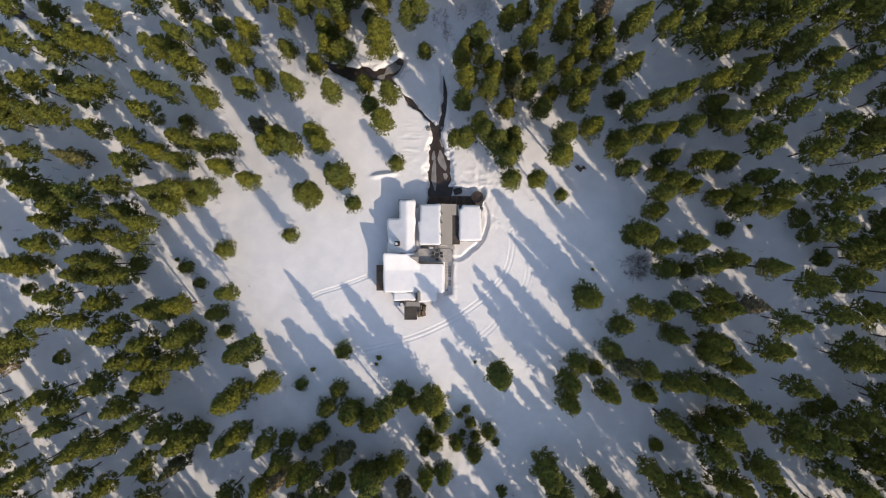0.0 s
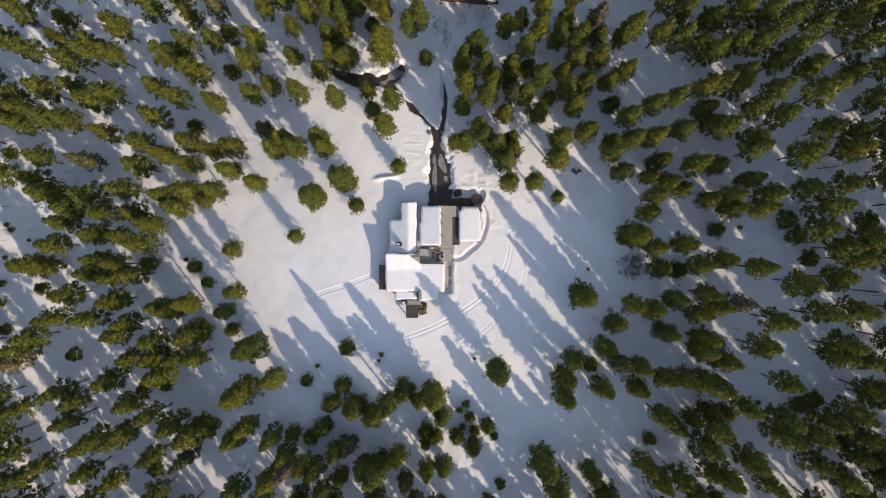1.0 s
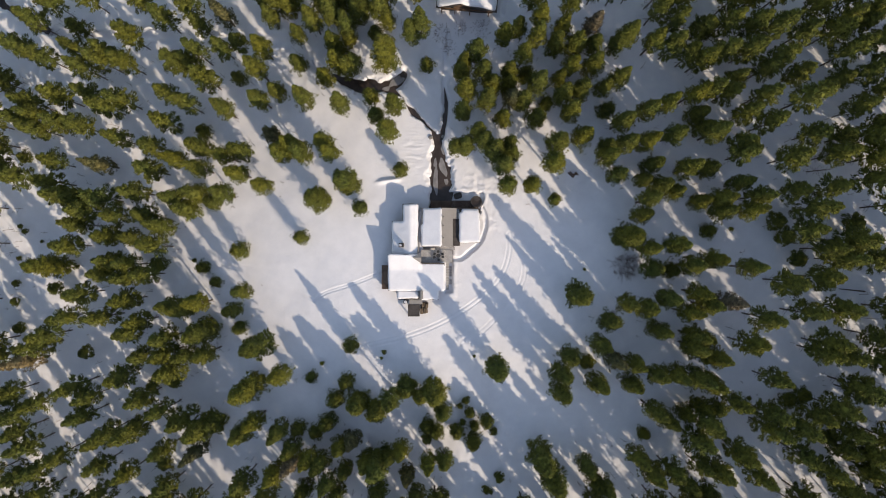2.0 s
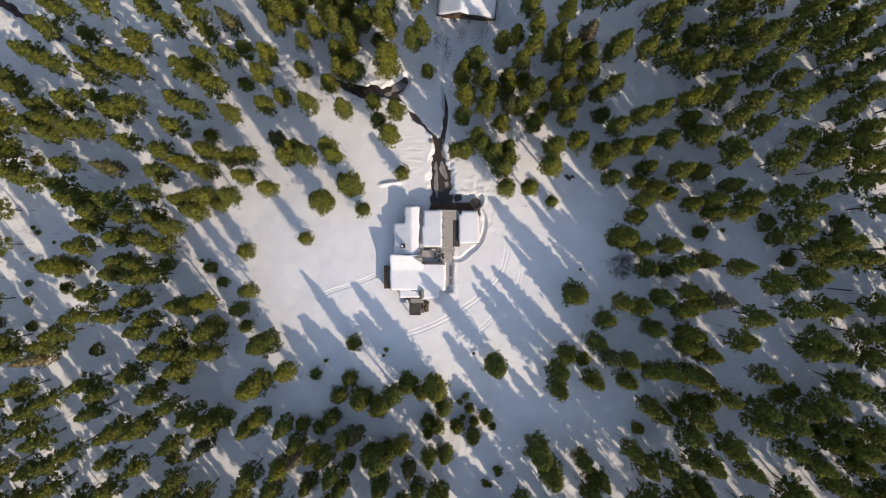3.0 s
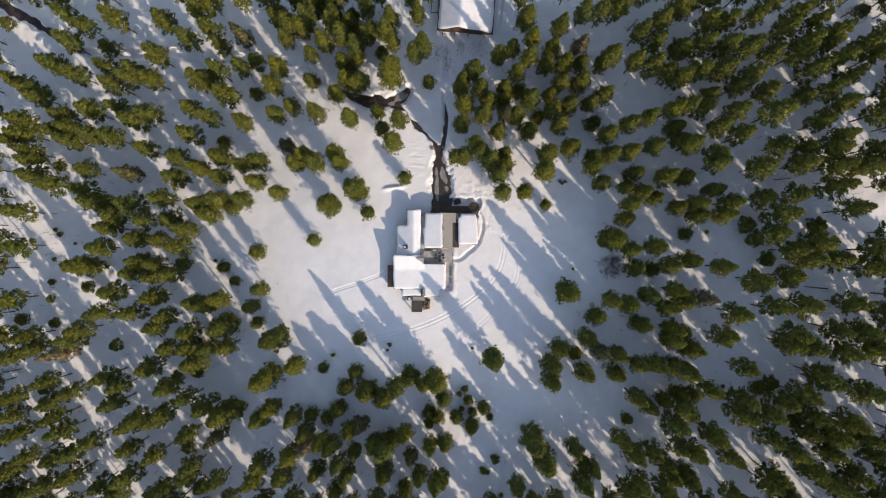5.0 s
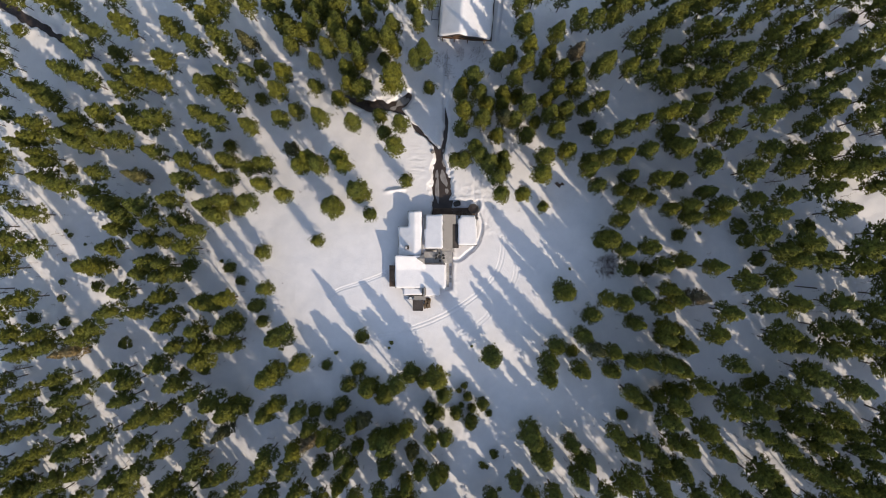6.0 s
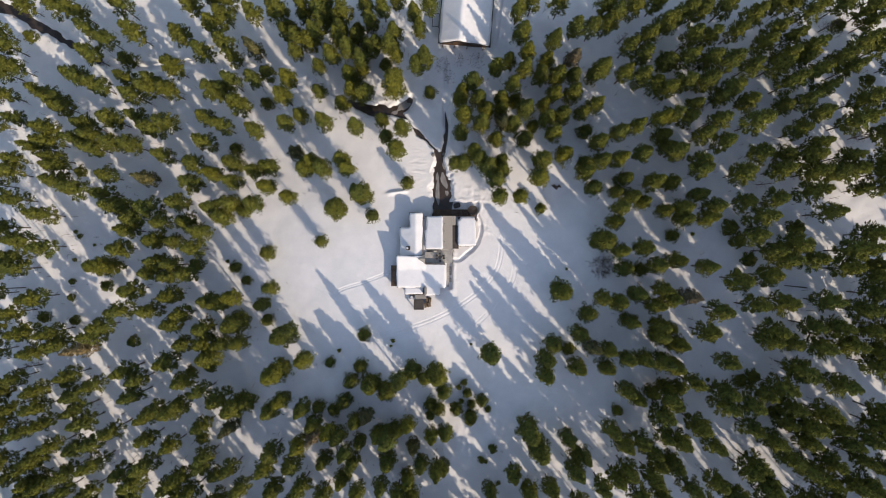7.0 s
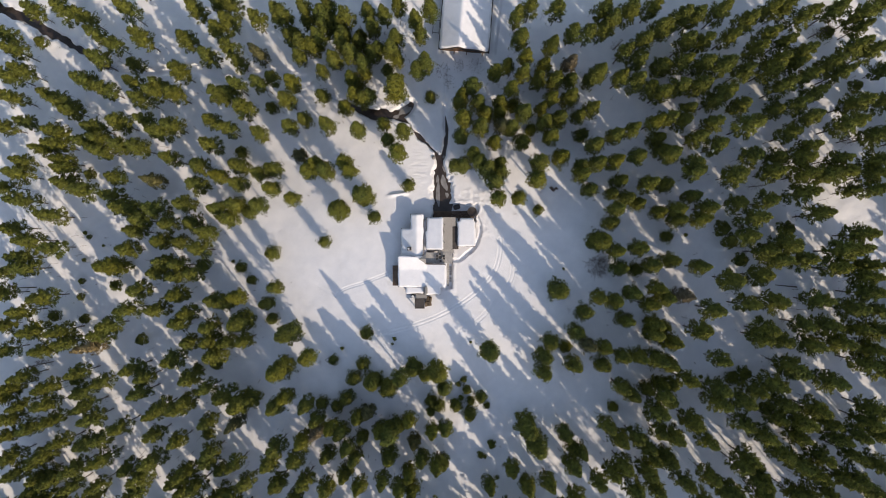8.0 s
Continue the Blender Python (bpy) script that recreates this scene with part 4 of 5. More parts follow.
BROAD_A = [
    (10.9, -24.1, 18), (-38.8, -19.9, 18.9), (-40.9, -28.6, 19.8), (-51.6, -17.1, 18.9), (-84.9, -3.5, 17.9), (-12.3, 40, 18.6),
    (-26.2, 10.8, 15.5), (-51, -37.4, 18.9), (-20.3, 14, 15.5), (27.5, -9.5, 16.1), (37.2, 2.8, 17.1), (-2.2, -29.4, 16.4), (-18.4, -32.0, 11.5),
    (-14.2, -33.7, 11), (-7.9, -28.6, 10.4), (-14, -43.8, 17.9), (20, -42.4, 18.6), (22.2, -46.7, 18.6),
]
# the woods farther out: x, y, height
WOOD_A = [
    (-106.6, -1.1, 17.9), (-96.1, -1.8, 2.2), (-70.4, -2.1, 18.9), (-105.2, -3.9, 19.8), (-111.8, -4.5, 15.5), (-83.2, -3.7, 1.3), (-66.8, -3, 17.9),
    (-63.2, -3.2, 6.7), (-72.7, -4.8, 17.9), (-96.3, -7.3, 3.4), (-63.4, -5.2, 18.6), (-67.7, -5.7, 17.9), (-111.2, -10.2, 17.9), (-86.5, -8.4, 6.7),
    (-100.6, -10.9, 18.9), (-77.2, -9.1, 18.6), (-96.3, -11.5, 3.4), (-106.3, -14.7, 18.9), (-67.4, -10.5, 18.9), (-102.1, -16.6, 6.7),
    (-112.9, -18.4, 12.4), (-79.6, -14, 18.9), (-95.2, -17.4, 4.5), (-103.5, -19.4, 18.6), (-72.7, -14.2, 17.9), (-96.4, -19.4, 18.6),
    (-84.5, -18.1, 18.9), (-111.2, -24.4, 17.9), (-64.8, -15.1, 18.6), (-86.5, -20.4, 18.6),
]
WOOD_B = [
    (-95.2, -22.7, 17.9), (-101, -24.4, 18.6), (-66.6, -17.3, 17.9), (-79.8, -22.5, 6.7), (-106, -31, 18.9), (-109.5, -34, 17.9), (-59, -18.6, 18.6),
    (-111.6, -35.8, 17.9), (-92.2, -30.1, 18.6), (-100.6, -33.7, 17.9), (-96.9, -33.2, 6.7), (-64.9, -22.8, 15.5), (-106.6, -38, 17.9),
    (-78.3, -28.6, 19.8), (-58.7, -21.7, 18.6), (-85.7, -31.8, 18.9), (-90.7, -34.4, 18.6), (-99.9, -38.1, 18.9), (-109.5, -41.8, 17.9),
    (-68.5, -26.7, 17.9), (-75.6, -31.2, 17.9), (-109.5, -45.8, 17.9), (-104.3, -43.9, 18.6), (-98.8, -41.8, 17.9), (-90, -38.2, 18.9),
    (-57.8, -25.7, 18.6), (-76.2, -34.9, 18.9), (-65.2, -30.1, 4.5), (-109.3, -51, 18.6), (-88.6, -41.5, 18.6),
]
WOOD_C = [
    (-63.9, -31, 18.6), (-59.6, -29.1, 5.6), (-96.1, -47.4, 18.9), (-101, -50.2, 17.9), (-102.4, -51.8, 17.9), (-108.1, -55.1, 17.9),
    (-90.3, -47.3, 18.6), (-81.4, -43.3, 18.9), (-87.1, -46.8, 17.9), (-71.5, -38.7, 18.9), (-102.1, -56.1, 17.9), (-73.1, -40.4, 17.9),
    (-65, -36.6, 17.9), (-59.3, -33.7, 18.6), (-99.1, -56.8, 17.9), (-103.8, -59.7, 17.9), (-93.1, -53.8, 18.9), (-66.2, -38.7, 19.8),
    (-85.9, -51.6, 19.8), (-94.3, -58.7, 17.9), (-73.1, -45.6, 17.9), (-59.6, -38, 5.6), (-55, -35.7, 17.9), (-87.2, -58.1, 18.6),
    (-80.8, -54.4, 15.5), (-67.3, -47.2, 17.9), (-73.6, -52.1, 18.9), (-59.5, -42.3, 17.9), (-76.8, -56.4, 18.6), (-49, -36.7, 12.4),
]
WOOD_D = [
    (-61.9, -46.9, 5.6), (-77.9, -60.2, 18.9), (-67.8, -56.8, 17.9), (-64.9, -55.2, 18.9), (-58.5, -49.8, 17.9), (-59.7, -52.4, 15.5),
    (-65.7, -59.8, 18.9), (-61.9, -58, 18.6), (-56.6, -55, 12.4), (-52.1, -52.5, 18.6), (-56.6, -60.7, 12.4), (-41.5, -47.3, 17.9),
    (-53.1, -60.7, 18.6), (-49.4, -56.9, 18.6), (-43.1, -51.7, 18.6), (-37, -50.3, 18.6), (-41.2, -56.6, 17.9), (-34.2, -55.3, 18.6),
    (-36.7, -59.6, 15.5), (-28.9, -57.2, 17.9), (31.2, -58.5, 18.6), (36.5, -54.2, 17.9), (39.8, -52, 17.9), (44.2, -55.7, 18.6),
    (41.9, -49.8, 18.6), (49.3, -55, 18.6), (47.4, -51.1, 18.6), (49.2, -49.1, 15.5), (45, -43.5, 17.9), (59.3, -57.1, 18.6),
]
WOOD_E = [
    (47.9, -46.1, 15.5), (55.8, -53.5, 18.6), (52.8, -49.2, 15.5), (51.7, -47.8, 12.4), (64.3, -55.3, 18.6), (61.4, -52, 17.9), (50.5, -42.6, 15.5),
    (66.7, -55.2, 18.6), (53.5, -42.8, 17.9), (72.9, -55.8, 18.6), (49.9, -37.6, 17.9), (72, -52.5, 18.9), (67.8, -49.1, 17.9), (60.6, -43.7, 18.9),
    (72.5, -51, 15.5), (79.2, -54.8, 17.9), (57.5, -39.2, 18.6), (69.7, -47.4, 17.9), (52.5, -35.2, 15.5), (82.1, -54.8, 18.6), (50.9, -33.5, 18.6),
    (86.3, -54.4, 18.9), (79.3, -47.6, 19.8), (83.8, -50.2, 18.9), (82.1, -49.1, 18.6), (76.6, -45.7, 18.6), (53.7, -31.5, 12.4),
    (69.1, -39.6, 17.9), (72.9, -41.6, 18.9), (89.4, -50.9, 19.8),
]
WOOD_F = [
    (99.6, -56.1, 15.5), (94.7, -53, 19.8), (92.7, -51.4, 18.6), (63.2, -34.7, 18.6), (85.1, -46.2, 17.9), (56.3, -29.8, 18.9), (80.4, -41.8, 17.9),
    (63.3, -31.9, 17.9), (76.8, -38.4, 15.5), (91.4, -45.4, 18.6), (68.3, -33.9, 18.9), (97.6, -47.8, 18.6), (63, -30.7, 1.6), (77.1, -37.4, 5.6),
    (80.5, -38.5, 19.8), (88.9, -42.3, 17.9), (77.4, -34.8, 17.9), (86.9, -38.7, 17.9), (72, -32, 15.5), (93.3, -41.3, 17.9), (69.5, -30.3, 5.6),
    (84.2, -35.8, 18.6), (97.9, -41.5, 17.9), (71.8, -29.2, 6.7), (75.3, -30.3, 17.9), (95.4, -38.2, 18.6), (64, -25.1, 17.9), (96, -35.1, 19.8),
    (79.7, -27.5, 18.6), (87.3, -29.2, 19.8),
]
WOOD_G = [
    (78.4, -25.8, 18.9), (59.2, -18.2, 18.6), (98.9, -26.9, 18.6), (72.7, -19.6, 17.9), (94.8, -25, 18.9), (76.7, -19.9, 17.9), (82.7, -20.6, 18.9),
    (73.5, -18.1, 18.6), (88.6, -20.5, 19.8), (96.1, -22, 17.9), (62.1, -13.1, 18.6), (81.5, -16.2, 17.9), (86.2, -16.7, 18.9), (92.7, -17.1, 18.6),
    (97.7, -17.7, 17.9), (69.5, -12.1, 19.8), (75.5, -10.8, 18.9), (92, -13, 18.9), (97.9, -13.2, 17.9), (84.9, -11, 17.9), (94.8, -9.3, 19.8),
    (66.2, -6, 18.6), (72.8, -5.2, 17.9), (94.5, -5.1, 19.8), (88.7, -3.7, 18.6), (71.6, -1.8, 5.6), (76.2, -1.7, 18.6), (82.6, -1.6, 15.5),
    (89.5, 0.3, 22), (73.4, 0.3, 17.9),
]
WOOD_H = [
    (77.8, 2, 19.8), (68.9, 2.3, 6.7), (94, 4, 18.6), (69.9, 3.8, 18.6), (81.6, 5.3, 6.7), (67.5, 5.5, 6.7), (84.8, 8.6, 19.8), (71.3, 7.9, 18.6),
    (97.1, 14.2, 18.6), (93.6, 14.1, 12.4), (75, 11.7, 15.5), (81.7, 13.6, 18.9), (68.6, 11.6, 15.5), (61.4, 10.6, 17.9), (97.1, 17.6, 18.6),
    (90.2, 18, 18.9), (86, 17.7, 18.6), (97.3, 20.2, 17.9), (82.2, 17.8, 17.9), (89.3, 21.5, 17.9), (75.6, 18.6, 17.9), (81.2, 21, 18.6),
    (67.2, 18, 18.9), (97.7, 26.5, 18.6), (78, 22.2, 12.4), (83, 24.5, 17.9), (72, 22.8, 15.5), (90.4, 28.8, 22), (59, 18.9, 17.9),
    (79.5, 27.2, 15.5),
]
WOOD_I = [
    (99.4, 34.2, 18.6), (59.3, 21.1, 15.5), (93, 33.9, 19.8), (82.9, 30.9, 17.9), (63.6, 24.8, 17.9), (98.1, 39.4, 5.6), (101.2, 42.2, 12.4),
    (69.9, 29.2, 22), (80.7, 34, 18.6), (84.3, 36.2, 17.9), (77.5, 33.6, 12.4), (59.5, 26.9, 17.9), (90.2, 40.9, 17.9), (96.5, 45.3, 18.6),
    (88.2, 43, 17.9), (82.3, 40.2, 18.6), (62.4, 30.5, 17.9), (77.4, 37.9, 19.8), (69.4, 34.6, 15.5), (93.1, 46.5, 18.9), (81, 43.6, 15.5),
    (95.4, 51.7, 15.5), (56.4, 31.3, 15.5), (81.7, 45.4, 18.9), (74.8, 42.1, 18.6), (63.2, 35.7, 15.5), (98.9, 56.2, 17.9), (91.3, 52.2, 6.7),
    (65.4, 37.4, 18.6), (94.2, 53.9, 18.9),
]
WOOD_J = [
    (76, 44, 18.6), (57.5, 34.3, 15.5), (52.4, 31.7, 18.6), (69.5, 42.2, 17.9), (88, 54.8, 18.9), (78, 48.6, 17.9), (60, 39.4, 18.6),
    (82.2, 54.1, 18.9), (71.5, 47.1, 18.9), (64.8, 43.6, 18.6), (75, 50.5, 17.9), (55.1, 39.2, 17.9), (78.3, 56.3, 18.6), (60.7, 44.4, 18.6),
    (51.2, 37.8, 18.6), (75.1, 56.3, 17.9), (66.4, 50.5, 18.6), (70.1, 53.6, 18.6), (49.1, 39, 15.5), (55.9, 45, 18.6), (60.4, 49.4, 18.6),
    (53, 45, 12.4), (51.8, 44.6, 15.5), (64.2, 55.9, 18.9), (56.5, 49.2, 18.9), (45.8, 40.8, 17.9), (59.4, 55.7, 17.9), (56.1, 55.6, 17.9),
    (46.2, 45.9, 17.9), (52, 53.3, 17.9),
]
WOOD_K = [
    (50.6, 52.8, 18.9), (47.2, 50.6, 17.9), (42.8, 48.2, 18.6), (49.4, 58.3, 18.6), (44.2, 57.6, 18.6), (39.9, 55.3, 18.9), (38, 53, 15.5),
    (34.7, 52.6, 17.9), (38, 57.8, 18.6), (30.7, 52.9, 17.9), (27.1, 58.1, 17.9), (20.7, 58.8, 17.9), (-11.3, 60, 15.5), (-18.6, 58.5, 15.5),
    (-23.9, 57, 18.6), (-26.4, 56.7, 12.4), (-28.7, 60.3, 15.5), (-28, 56.8, 12.4), (-29.8, 58, 18.6), (-29.8, 55.4, 15.5), (-34.1, 59.5, 17.9),
    (-34.1, 57.4, 12.4), (-37, 54.7, 12.4), (-35.1, 51.2, 17.9), (-39.8, 57.9, 18.6), (-41.2, 58.6, 18.9), (-38.1, 53.5, 15.5), (-46.8, 57.7, 18.6),
    (-53.6, 62.2, 15.5), (-57, 62.4, 15.5),
]
WOOD_L = [
    (-54.2, 57.8, 17.9), (-43.5, 43.8, 12.4), (-56.7, 55.4, 18.6), (-61.9, 60.4, 19.8), (-53.7, 51, 18.6), (-52.1, 48.2, 15.5), (-46.6, 42.5, 15.5),
    (-59.4, 49, 17.9), (-65, 53.5, 17.9), (-51.8, 41.5, 18.6), (-79.6, 60.7, 19.8), (-54.7, 40, 15.5), (-49.8, 35.9, 18.6), (-76.1, 53.9, 19.8),
    (-56.9, 39.7, 17.9), (-66.6, 45.5, 18.9), (-90.8, 59.6, 17.9), (-95.5, 60.9, 18.9), (-83.7, 52.9, 15.5), (-87.5, 55, 18.6), (-80.2, 48.8, 12.4),
    (-104.5, 61.6, 15.5), (-71.6, 42.2, 17.9), (-67.7, 39.9, 17.9), (-53.9, 30.7, 17.9), (-58.4, 33, 17.9), (-88, 49, 17.9), (-72.9, 40.3, 18.6),
    (-78.3, 43.1, 17.9), (-105.7, 55.4, 6.7),
]
WOOD_M = [
    (-76.4, 38.7, 19.8), (-110.8, 55.3, 18.6), (-85.7, 41.4, 18.6), (-90.6, 43.5, 18.9), (-108.3, 51.2, 18.9), (-68.5, 32, 18.9),
    (-58.8, 27.1, 17.9), (-75.9, 33.3, 17.9), (-106.5, 46, 17.9), (-72.5, 30.8, 17.9), (-109.7, 44.8, 18.9), (-98.8, 39.6, 18.9),
    (-81.8, 32.7, 18.9), (-96.1, 38, 17.9), (-95.2, 36.4, 15.5), (-61.2, 22.1, 18.6), (-109, 39.3, 18.9), (-88, 31.6, 17.9), (-68.5, 23.6, 18.9),
    (-77.2, 26.5, 18.6), (-86.5, 28.9, 18.6), (-81.4, 26.8, 18.6), (-106, 33.1, 15.5), (-90.7, 28.2, 18.6), (-97.7, 30.3, 18.9), (-86.6, 25.9, 17.9),
    (-111.7, 32.1, 15.5), (-97.8, 27.5, 18.6), (-61.9, 17, 18.6), (-100.9, 26.2, 17.9),
]
WOOD_N = [
    (-96.3, 23.3, 17.9), (-83.7, 18.9, 15.5), (-94.9, 21.1, 18.6), (-93.1, 20.5, 6.7), (-107.4, 23.2, 15.5), (-65.5, 12.5, 17.9), (-95, 17.6, 18.6),
    (-107.3, 19.8, 17.9), (-83.6, 14.7, 18.6), (-90.7, 15.4, 18.6), (-72.9, 11.1, 18.6), (-111.1, 16.9, 17.9), (-79.2, 11.5, 17.9),
    (-81.1, 11.4, 19.8), (-106.2, 13.3, 18.9), (-64.1, 7.6, 15.5), (-69.3, 7.6, 18.6), (-76.5, 8.3, 18.6), (-99.1, 9.5, 18.9), (-78.1, 5.5, 17.9),
    (-108.2, 6.5, 18.9), (-95.7, 5.3, 2), (-94.5, 4.3, 2.5), (-71.6, 3, 17.9), (-67.1, 2.6, 15.5), (-103.8, 3.3, 19.8), (-91.1, 2, 1.3),
    (-98.8, 1.6, 17.9), (-61.2, 0.9, 18.6), (-80.2, 1, 17.9),
]
WOOD = [WOOD_A, WOOD_B, WOOD_C, WOOD_D, WOOD_E, WOOD_F, WOOD_G, WOOD_H, WOOD_I, WOOD_J, WOOD_K, WOOD_L, WOOD_M, WOOD_N]


TALL = "tall olive-green pine standing in snow"
MID = "olive-green pine with a full crown in snow"
YOUNG = "young dense green pine standing in snow"
SHRUB = "small dark evergreen shrub poking from snow"
MODELS = {}
for key, count, h, sprays, spray, label in (("tall", 5, 20.0, 4600, 0.34, TALL), ("mid", 5, 14.0, 3900, 0.3, MID), ("young", 3, 7.5, 2600, 0.27, YOUNG), ("shrub", 2, 2.5, 500, 0.24, SHRUB)):
    MODELS[key] = [(k, h, sprays, spray, label) for k in range(count)]

rng = random.Random(11)
built = {}
for stand in STAND:
    for x, y, h in stand:
        key = "tall" if h > 17 else "mid" if h > 9.5 else "young" if h > 4.2 else "shrub"
        k, base_h, sprays, spray, label = rng.choice(MODELS[key])
        if (key, k) not in built:
            name = "shrub" if key == "shrub" else "pine_tree"
            made = conifer(name, 40 + 7 * k + len(key), base_h, sprays, spray, label, None, 0.05 if key in ("young", "shrub") else (0.27 if key == "tall" else 0.14) + 0.03 * k, 0.5 if key in ("young", "shrub") else (0.84 if key == "tall" else 0.66) + 0.06 * k)
            made["group"] = {"tall": "tall pines round the clearing", "mid": "pines round the clearing", "young": "young pines in the clearing", "shrub": "shrubs in the snow"}[key]
            made.matrix_world = placed(x, y, h, base_h, rng)
            built[key, k] = made
        else:
            src = built[key, k]
            m = placed(x, y, h, base_h, rng)
            s = src.scale.copy()
            copy_thing(src, m @ Matrix.Diagonal((1 / s.x, 1 / s.y, 1 / s.z, 1)))

for k, (x, y, h) in enumerate(BROAD_A):
    made = conifer("pine_tree", 700 + k, h, 4800, 0.36, "broad dense olive-green pine standing in snow", None, 0.05, 0.5)
    made.matrix_world = pose(x, y, at_ground(x, y) - 0.05) @ Matrix.Diagonal((1.05, 1.05, 1, 1) if h == 18 else (1.15, 1.15, 1, 1))
    made["group"] = "broad pines"
for k, (x, y, h) in enumerate(BROWN_A):
    made = conifer("pine_tree", 500 + k, h, 2800, 0.36, "thinning pine with dry brownish needles in snow", DRY_NEEDLES if k % 3 == 2 else DULL_NEEDLES)
    made.matrix_world = pose(x, y, at_ground(x, y) - 0.05)
    made["group"] = "browning pines"


def bare_tree(x, y, h, twigs, seed, name, label, lean=0.0, spread=1.0):
    """A leafless tree: a thin stem, or several, with forked twigs."""
    rng = random.Random(seed)
    root = new(name)
    stem = bmesh.new()
    tube(stem, (0, 0, -0.5), (0, 0, 0.5 * h), 0.05 + 0.008 * h, 0.035 + 0.005 * h, 6)
    tube(stem, (0, 0, 0.5 * h), (0, 0, h), 0.035 + 0.005 * h, 0.015, 5)
    part("trunk", stem, BARK, root)
    bm = bmesh.new()
    for k in range(twigs):
        u = rng.uniform(0.15, 0.95)
        a, r = rng.uniform(0, math.tau), (1.1 - u) * rng.uniform(0.12, 0.2) * h * spread + 0.3
        p, q = Vector((0, 0, u * h)), Vector((r * math.cos(a), r * math.sin(a), u * h + r * rng.uniform(0.1, 0.7)))
        tube(bm, p, q, 0.03, 0.012, 3)
        for _ in range(3):
            s = p.lerp(q, rng.uniform(0.4, 0.9))
            tube(bm, s, s + Vector((rng.uniform(-1, 1), rng.uniform(-1, 1), rng.uniform(0, 1))) * r * 0.35, 0.018, 0.008, 3)
    tagged(part("branches", bm, TWIG, root), kind="stuff")
    root.matrix_world = pose(x, y, at_ground(x, y), lean, 0, rng.uniform(0, 360))
    return tagged(root, label, "tree", "leafless trees")


def bare_shrub(x, y, r, h, canes, seed, label):
    """A leafless thicket: thin forked canes rising from a patch of ground."""
    rng = random.Random(seed)
    root = new("bare_shrub")
    stems, twigs = bmesh.new(), bmesh.new()
    for k in range(canes):
        a, d = rng.uniform(0, math.tau), r * 0.75 * math.sqrt(rng.random())
        foot = Vector((d * math.cos(a), d * math.sin(a), -0.2))
        top = foot + Vector((rng.gauss(0, 0.22) * r + 0.2 * d * math.cos(a), rng.gauss(0, 0.22) * r + 0.2 * d * math.sin(a), h * rng.uniform(0.5, 1)))
        tube(stems, foot, top, 0.03, 0.012, 3)
        for _ in range(6):
            p = foot.lerp(top, rng.uniform(0.35, 1.0))
            tube(twigs, p, p + Vector((rng.uniform(-1, 1), rng.uniform(-1, 1), rng.uniform(0.1, 1))) * 0.22 * h, 0.016, 0.006, 3)
    tagged(part("stems", stems, TWIG, root), kind="stuff")
    tagged(part("twigs", twigs, TWIG, root), kind="stuff")
    root.matrix_world = pose(x, y, at_ground(x, y), 0, 0, rng.uniform(0, 360))
    return tagged(root, label, "shrub", "leafless thickets")


bare_shrub(38.3, -3.2, 3.0, 3.0, 140, 1, "leafless reddish-brown thicket beside pines in snow")
for k, (x, y, r, h) in enumerate([(-0.4, 46.6, 2.2, 0.9), (3.6, 47.9, 1.6, 0.7), (7.9, 47.7, 2.4, 0.8), (1.2, 43.6, 1.8, 0.7)]):
    bare_shrub(x, y, r, h, 60, 60 + k, "leafless brown brush before the cabin")
heap = new("log_heap")
for k, (x0, y0, x1, y1, z) in enumerate([(-0.9, 0.5, 0.1, -0.5, 0.22), (-0.5, 0.7, 0.0, 0.1, 0.3), (0.1, -0.6, 0.8, 0.5, 0.25), (0.7, 0.6, 1.3, -0.1, 0.2), (-0.2, 0.0, 1.0, 0.1, 0.42)]):
    part("log", tube(bmesh.new(), (x0, y0, z), (x1, y1, z + 0.08), 0.17, 0.14, 8), BROWN_BOARDS, heap)
heap.matrix_world = pose(27.6, 16.2, at_ground(27.6, 16.2) - 0.1)
tagged(heap, "small heap of dark logs half buried in snow", "log heap")
for k, (x, y, h, twigs) in enumerate([(95.0, 26.6, 9, 60), (-104.7, -29.0, 11, 70), (88.7, 52.3, 10, 50), (42.7, 51.6, 9, 30), (93.6, -19.4, 10, 40), (-101.0, 8.5, 13, 40), (-107, -4, 12, 40), (74.6, 16.1, 9, 20)]):
    bare_tree(x, y, h, twigs, 10 + k, "dead_tree", "slim leafless grey-brown dead tree in snow", 3.0)
for k, (x, y, length, turn) in enumerate([(83.2, -8.2, 5.0, 84), (-112.3, -9.2, 6.0, 92), (90.5, -4.0, 4.5, 80)]):
    bm = tube(bmesh.new(), (0, -length / 2, 0), (0, length / 2, 0), 0.15, 0.09, 8)
    log = bm_object("fallen_log", bm, BARK)
    slope = math.atan2(at_ground(x - math.sin(radians(turn)), y + math.cos(radians(turn))) - at_ground(x + math.sin(radians(turn)), y - math.cos(radians(turn))), 2)
    log.matrix_world = pose(x, y, at_ground(x, y) + 0.08, math.degrees(slope), 0, turn)
    tagged(log, "bare brown fallen log lying in snow", "log")

# the woods farther out and an unseen belt added round them, one thing that nobody counts
far = [t for wood in WOOD for t in wood]
wide = random.Random(5)
taken = np.array([(x, y) for x, y, _ in far])
listed = len(far)
# a few extra trees at the border, added to shade the ground there
far += [(91, -62.5, 16), (96, -67, 17), (99, -70, 18), (93.5, 0.8, 18), (96, -2.8, 18)]
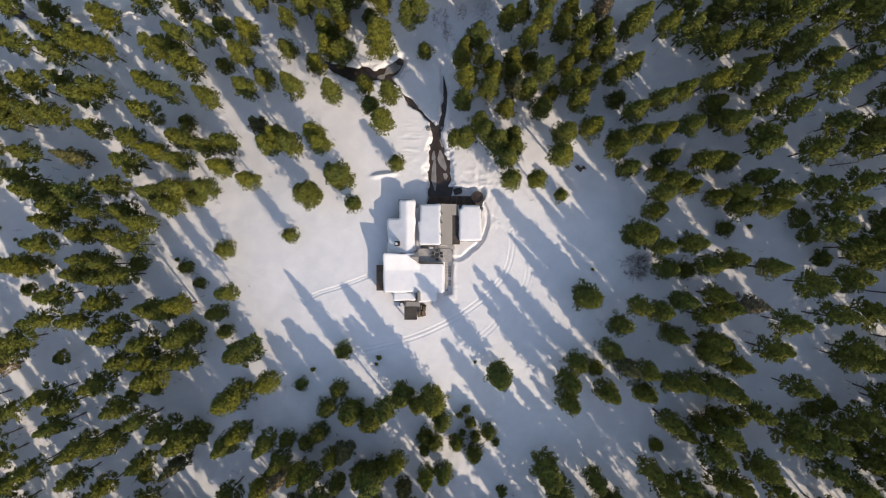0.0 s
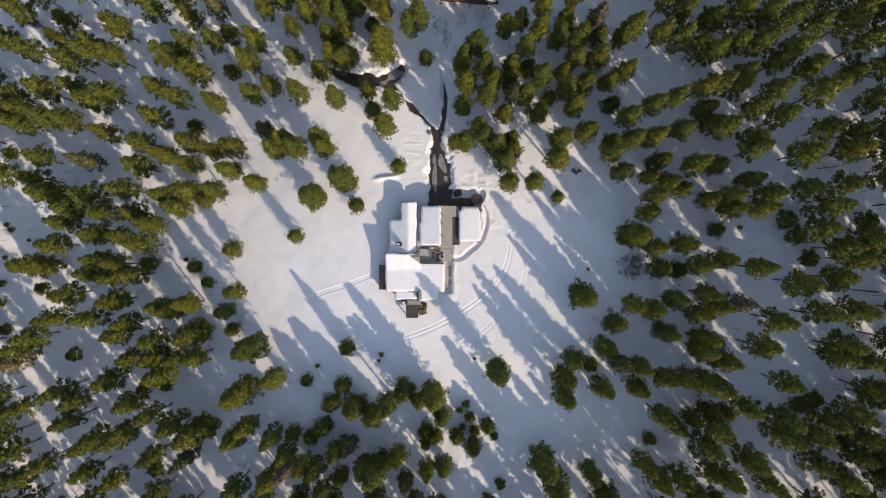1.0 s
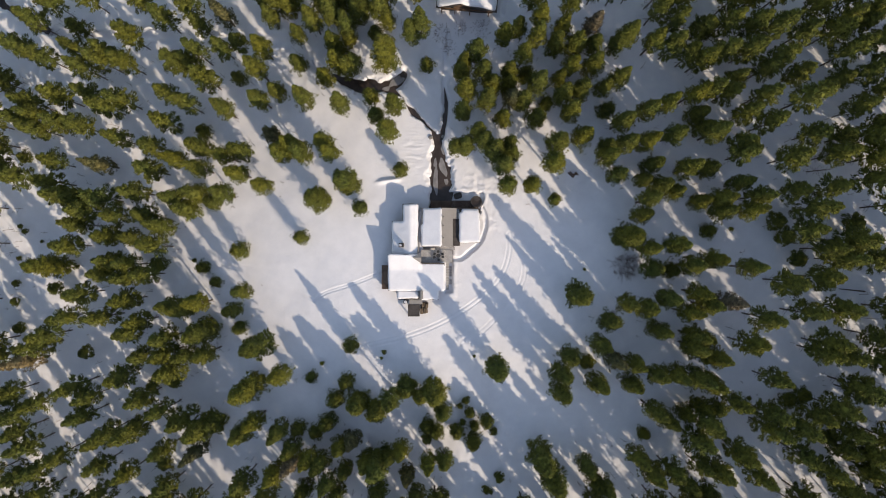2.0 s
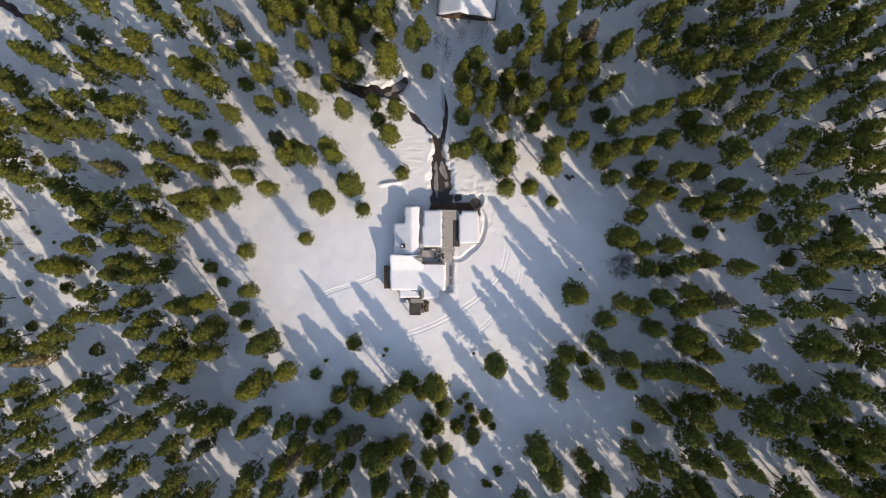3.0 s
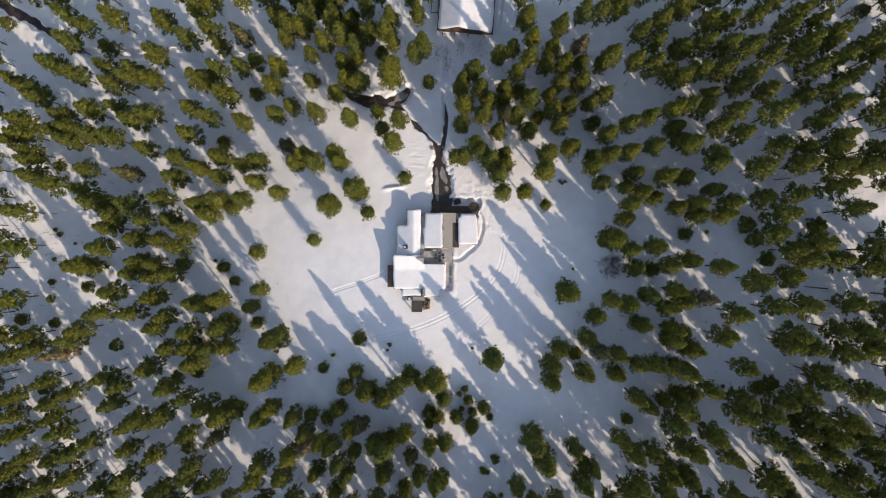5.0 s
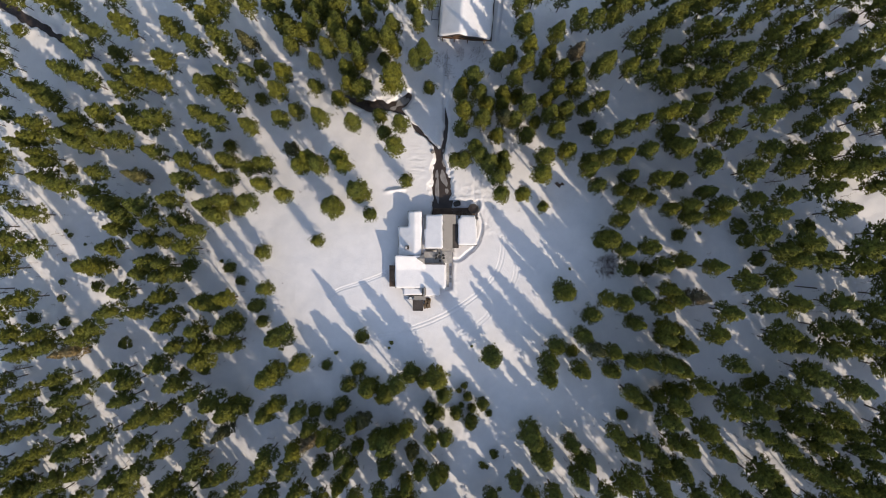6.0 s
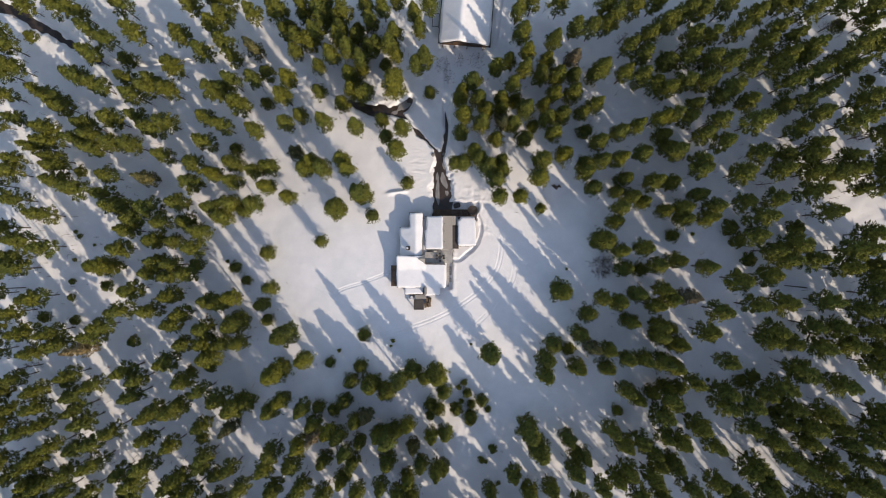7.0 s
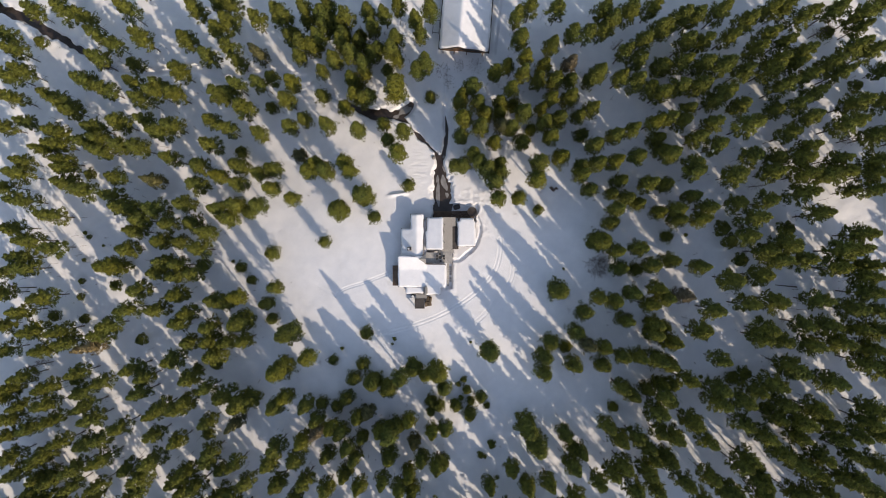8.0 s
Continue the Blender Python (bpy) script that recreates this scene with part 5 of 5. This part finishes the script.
# random trees out of view, added to cast shadows inward; glades stay open to the sun
while len(far) < listed + 540:
    x, y = wide.uniform(-135, 140), wide.uniform(-98, 78)
    inner = -121 < x < 104 and -62 < y < 65
    if any(x0 < x - 0.616 * d < x1 and y0 < y + 0.788 * d < y1 for d in (0, 5, 10, 15, 20) for x0, x1, y0, y1 in ((99, 107, -1, 10), (97, 105, 50, 57))):
        continue
    if inner or ((x < -121 or y > 65) and wide.random() < 0.55) or (-4 < x < 16 and 45 < y < 80) or float(polyline_distance(x, y, BROOK)) < 4:
        continue
    if np.min(np.hypot(taken[:, 0] - x, taken[:, 1] - y)) > 2.6:
        far.append((x, y, wide.uniform(13, 20)))
        taken = np.vstack([taken, (x, y)])
shapes = [pine_arrays(200 + k, 18.0, 2100, 0.44, 0.29 + 0.025 * k, 0.66 + 0.06 * k, 0.58, 11, 11) for k in range(6)]
# sparser crowns for the added trees, which mostly serve as shadow casters
edge_shapes = [pine_arrays(300 + k, 18.0, 320, 0.8, 0.22, 0.6, 0.72, 9, 9) for k in range(3)]
stem_v, stem_f = [], []
for k in range(7):
    t = k * math.tau / 7
    stem_v += [(0.14 * math.cos(t), 0.14 * math.sin(t), -0.6), (0.03 * math.cos(t), 0.03 * math.sin(t), 17.6)]
    stem_f.append((2 * k, 2 * ((k + 1) % 7), 2 * ((k + 1) % 7) + 1, 2 * k + 1))
twig = random.Random(8)
for k in range(11):
    t, z, out = twig.uniform(0, math.tau), twig.uniform(1.2, 6.0), twig.uniform(0.5, 1.5)
    c, d, n = math.cos(t), math.sin(t), len(stem_v)
    stem_v += [(0.04 * d, -0.04 * c, z), (-0.04 * d, 0.04 * c, z), (out * c - 0.02 * d, out * d + 0.02 * c, z - 0.2 * out), (out * c + 0.02 * d, out * d - 0.02 * c, z - 0.2 * out)]
    stem_f.append((n, n + 1, n + 2, n + 3))
    stem_v += [(0, 0, z - 0.05), (0, 0, z + 0.05), (out * c, out * d, z - 0.2 * out + 0.02), (out * c, out * d, z - 0.2 * out - 0.02)]
    stem_f.append((n + 4, n + 5, n + 6, n + 7))
stem_v, stem_f = np.array(stem_v), np.array(stem_f)
fx, fy = np.array([t[0] for t in far]), np.array([t[1] for t in far])
fz = ground_height(fx, fy)
all_v, all_f, tv, tf = [], [], [], []
n = m = 0
for i, (x, y, h) in enumerate(far):
    v, fc, limbs = shapes[wide.randrange(6)] if i < listed else edge_shapes[i % 3]
    w = crown_radius(h) / crown_radius(18.0) * wide.uniform(0.9, 1.15) * (1.12 if x > 58 and abs(y) < 32 else 1.05)
    t = wide.uniform(0, math.tau)
    turn = np.array([[math.cos(t), -math.sin(t), 0], [math.sin(t), math.cos(t), 0], [0, 0, 1]])
    at = np.array([x, y, fz[i] - 0.05])
    all_v.append((v * (w, w, h / 18.0)) @ turn.T + at)
    all_f.append(fc + n)
    n += len(v)
    tv.append(stem_v * (h / 18, h / 18, h / 18) + at)
    tf.append(stem_f + m)
    m += len(stem_v)
woods = new("woodland")
crowns = new("crown", array_mesh("crown", np.concatenate(all_v), np.concatenate(all_f), NEEDLES))
stems = new("trunk", array_mesh("trunk", np.concatenate(tv), np.concatenate(tf), BARK))
crowns.parent = stems.parent = woods
tagged(woods, "dense olive-green pine woods on snowy ground", "forest", kind="stuff")

# leafless saplings and brush among the trunks
brush = random.Random(23)
bm = bmesh.new()
rooted = far[:listed] + [t for stand in STAND for t in stand if t[2] > 12]
for x, y, h in rooted:
    for _ in range(2):
        a, d = brush.uniform(0, math.tau), brush.uniform(1.2, 3.6)
        px, py, tall = x + d * math.cos(a), y + d * math.sin(a), brush.uniform(0.8, 4.2)
        foot = Vector((px, py, float(base_height(px, py)) - 0.3))
        tip = foot + Vector((brush.uniform(-0.12, 0.12) * tall, brush.uniform(-0.12, 0.12) * tall, tall + 0.3))
        tube(bm, foot, tip, 0.03 + 0.008 * tall, 0.012, 3)
        for _ in range(4):
            p = foot.lerp(tip, brush.uniform(0.3, 0.95))
            tube(bm, p, p + Vector((brush.uniform(-1, 1), brush.uniform(-1, 1), brush.uniform(0, 0.8))) * 0.28 * tall, 0.022, 0.008, 3)
saplings = bm_object("saplings", bm, TWIG)
tagged(saplings, "thin leafless grey-brown saplings in the woods", "brush", kind="stuff")
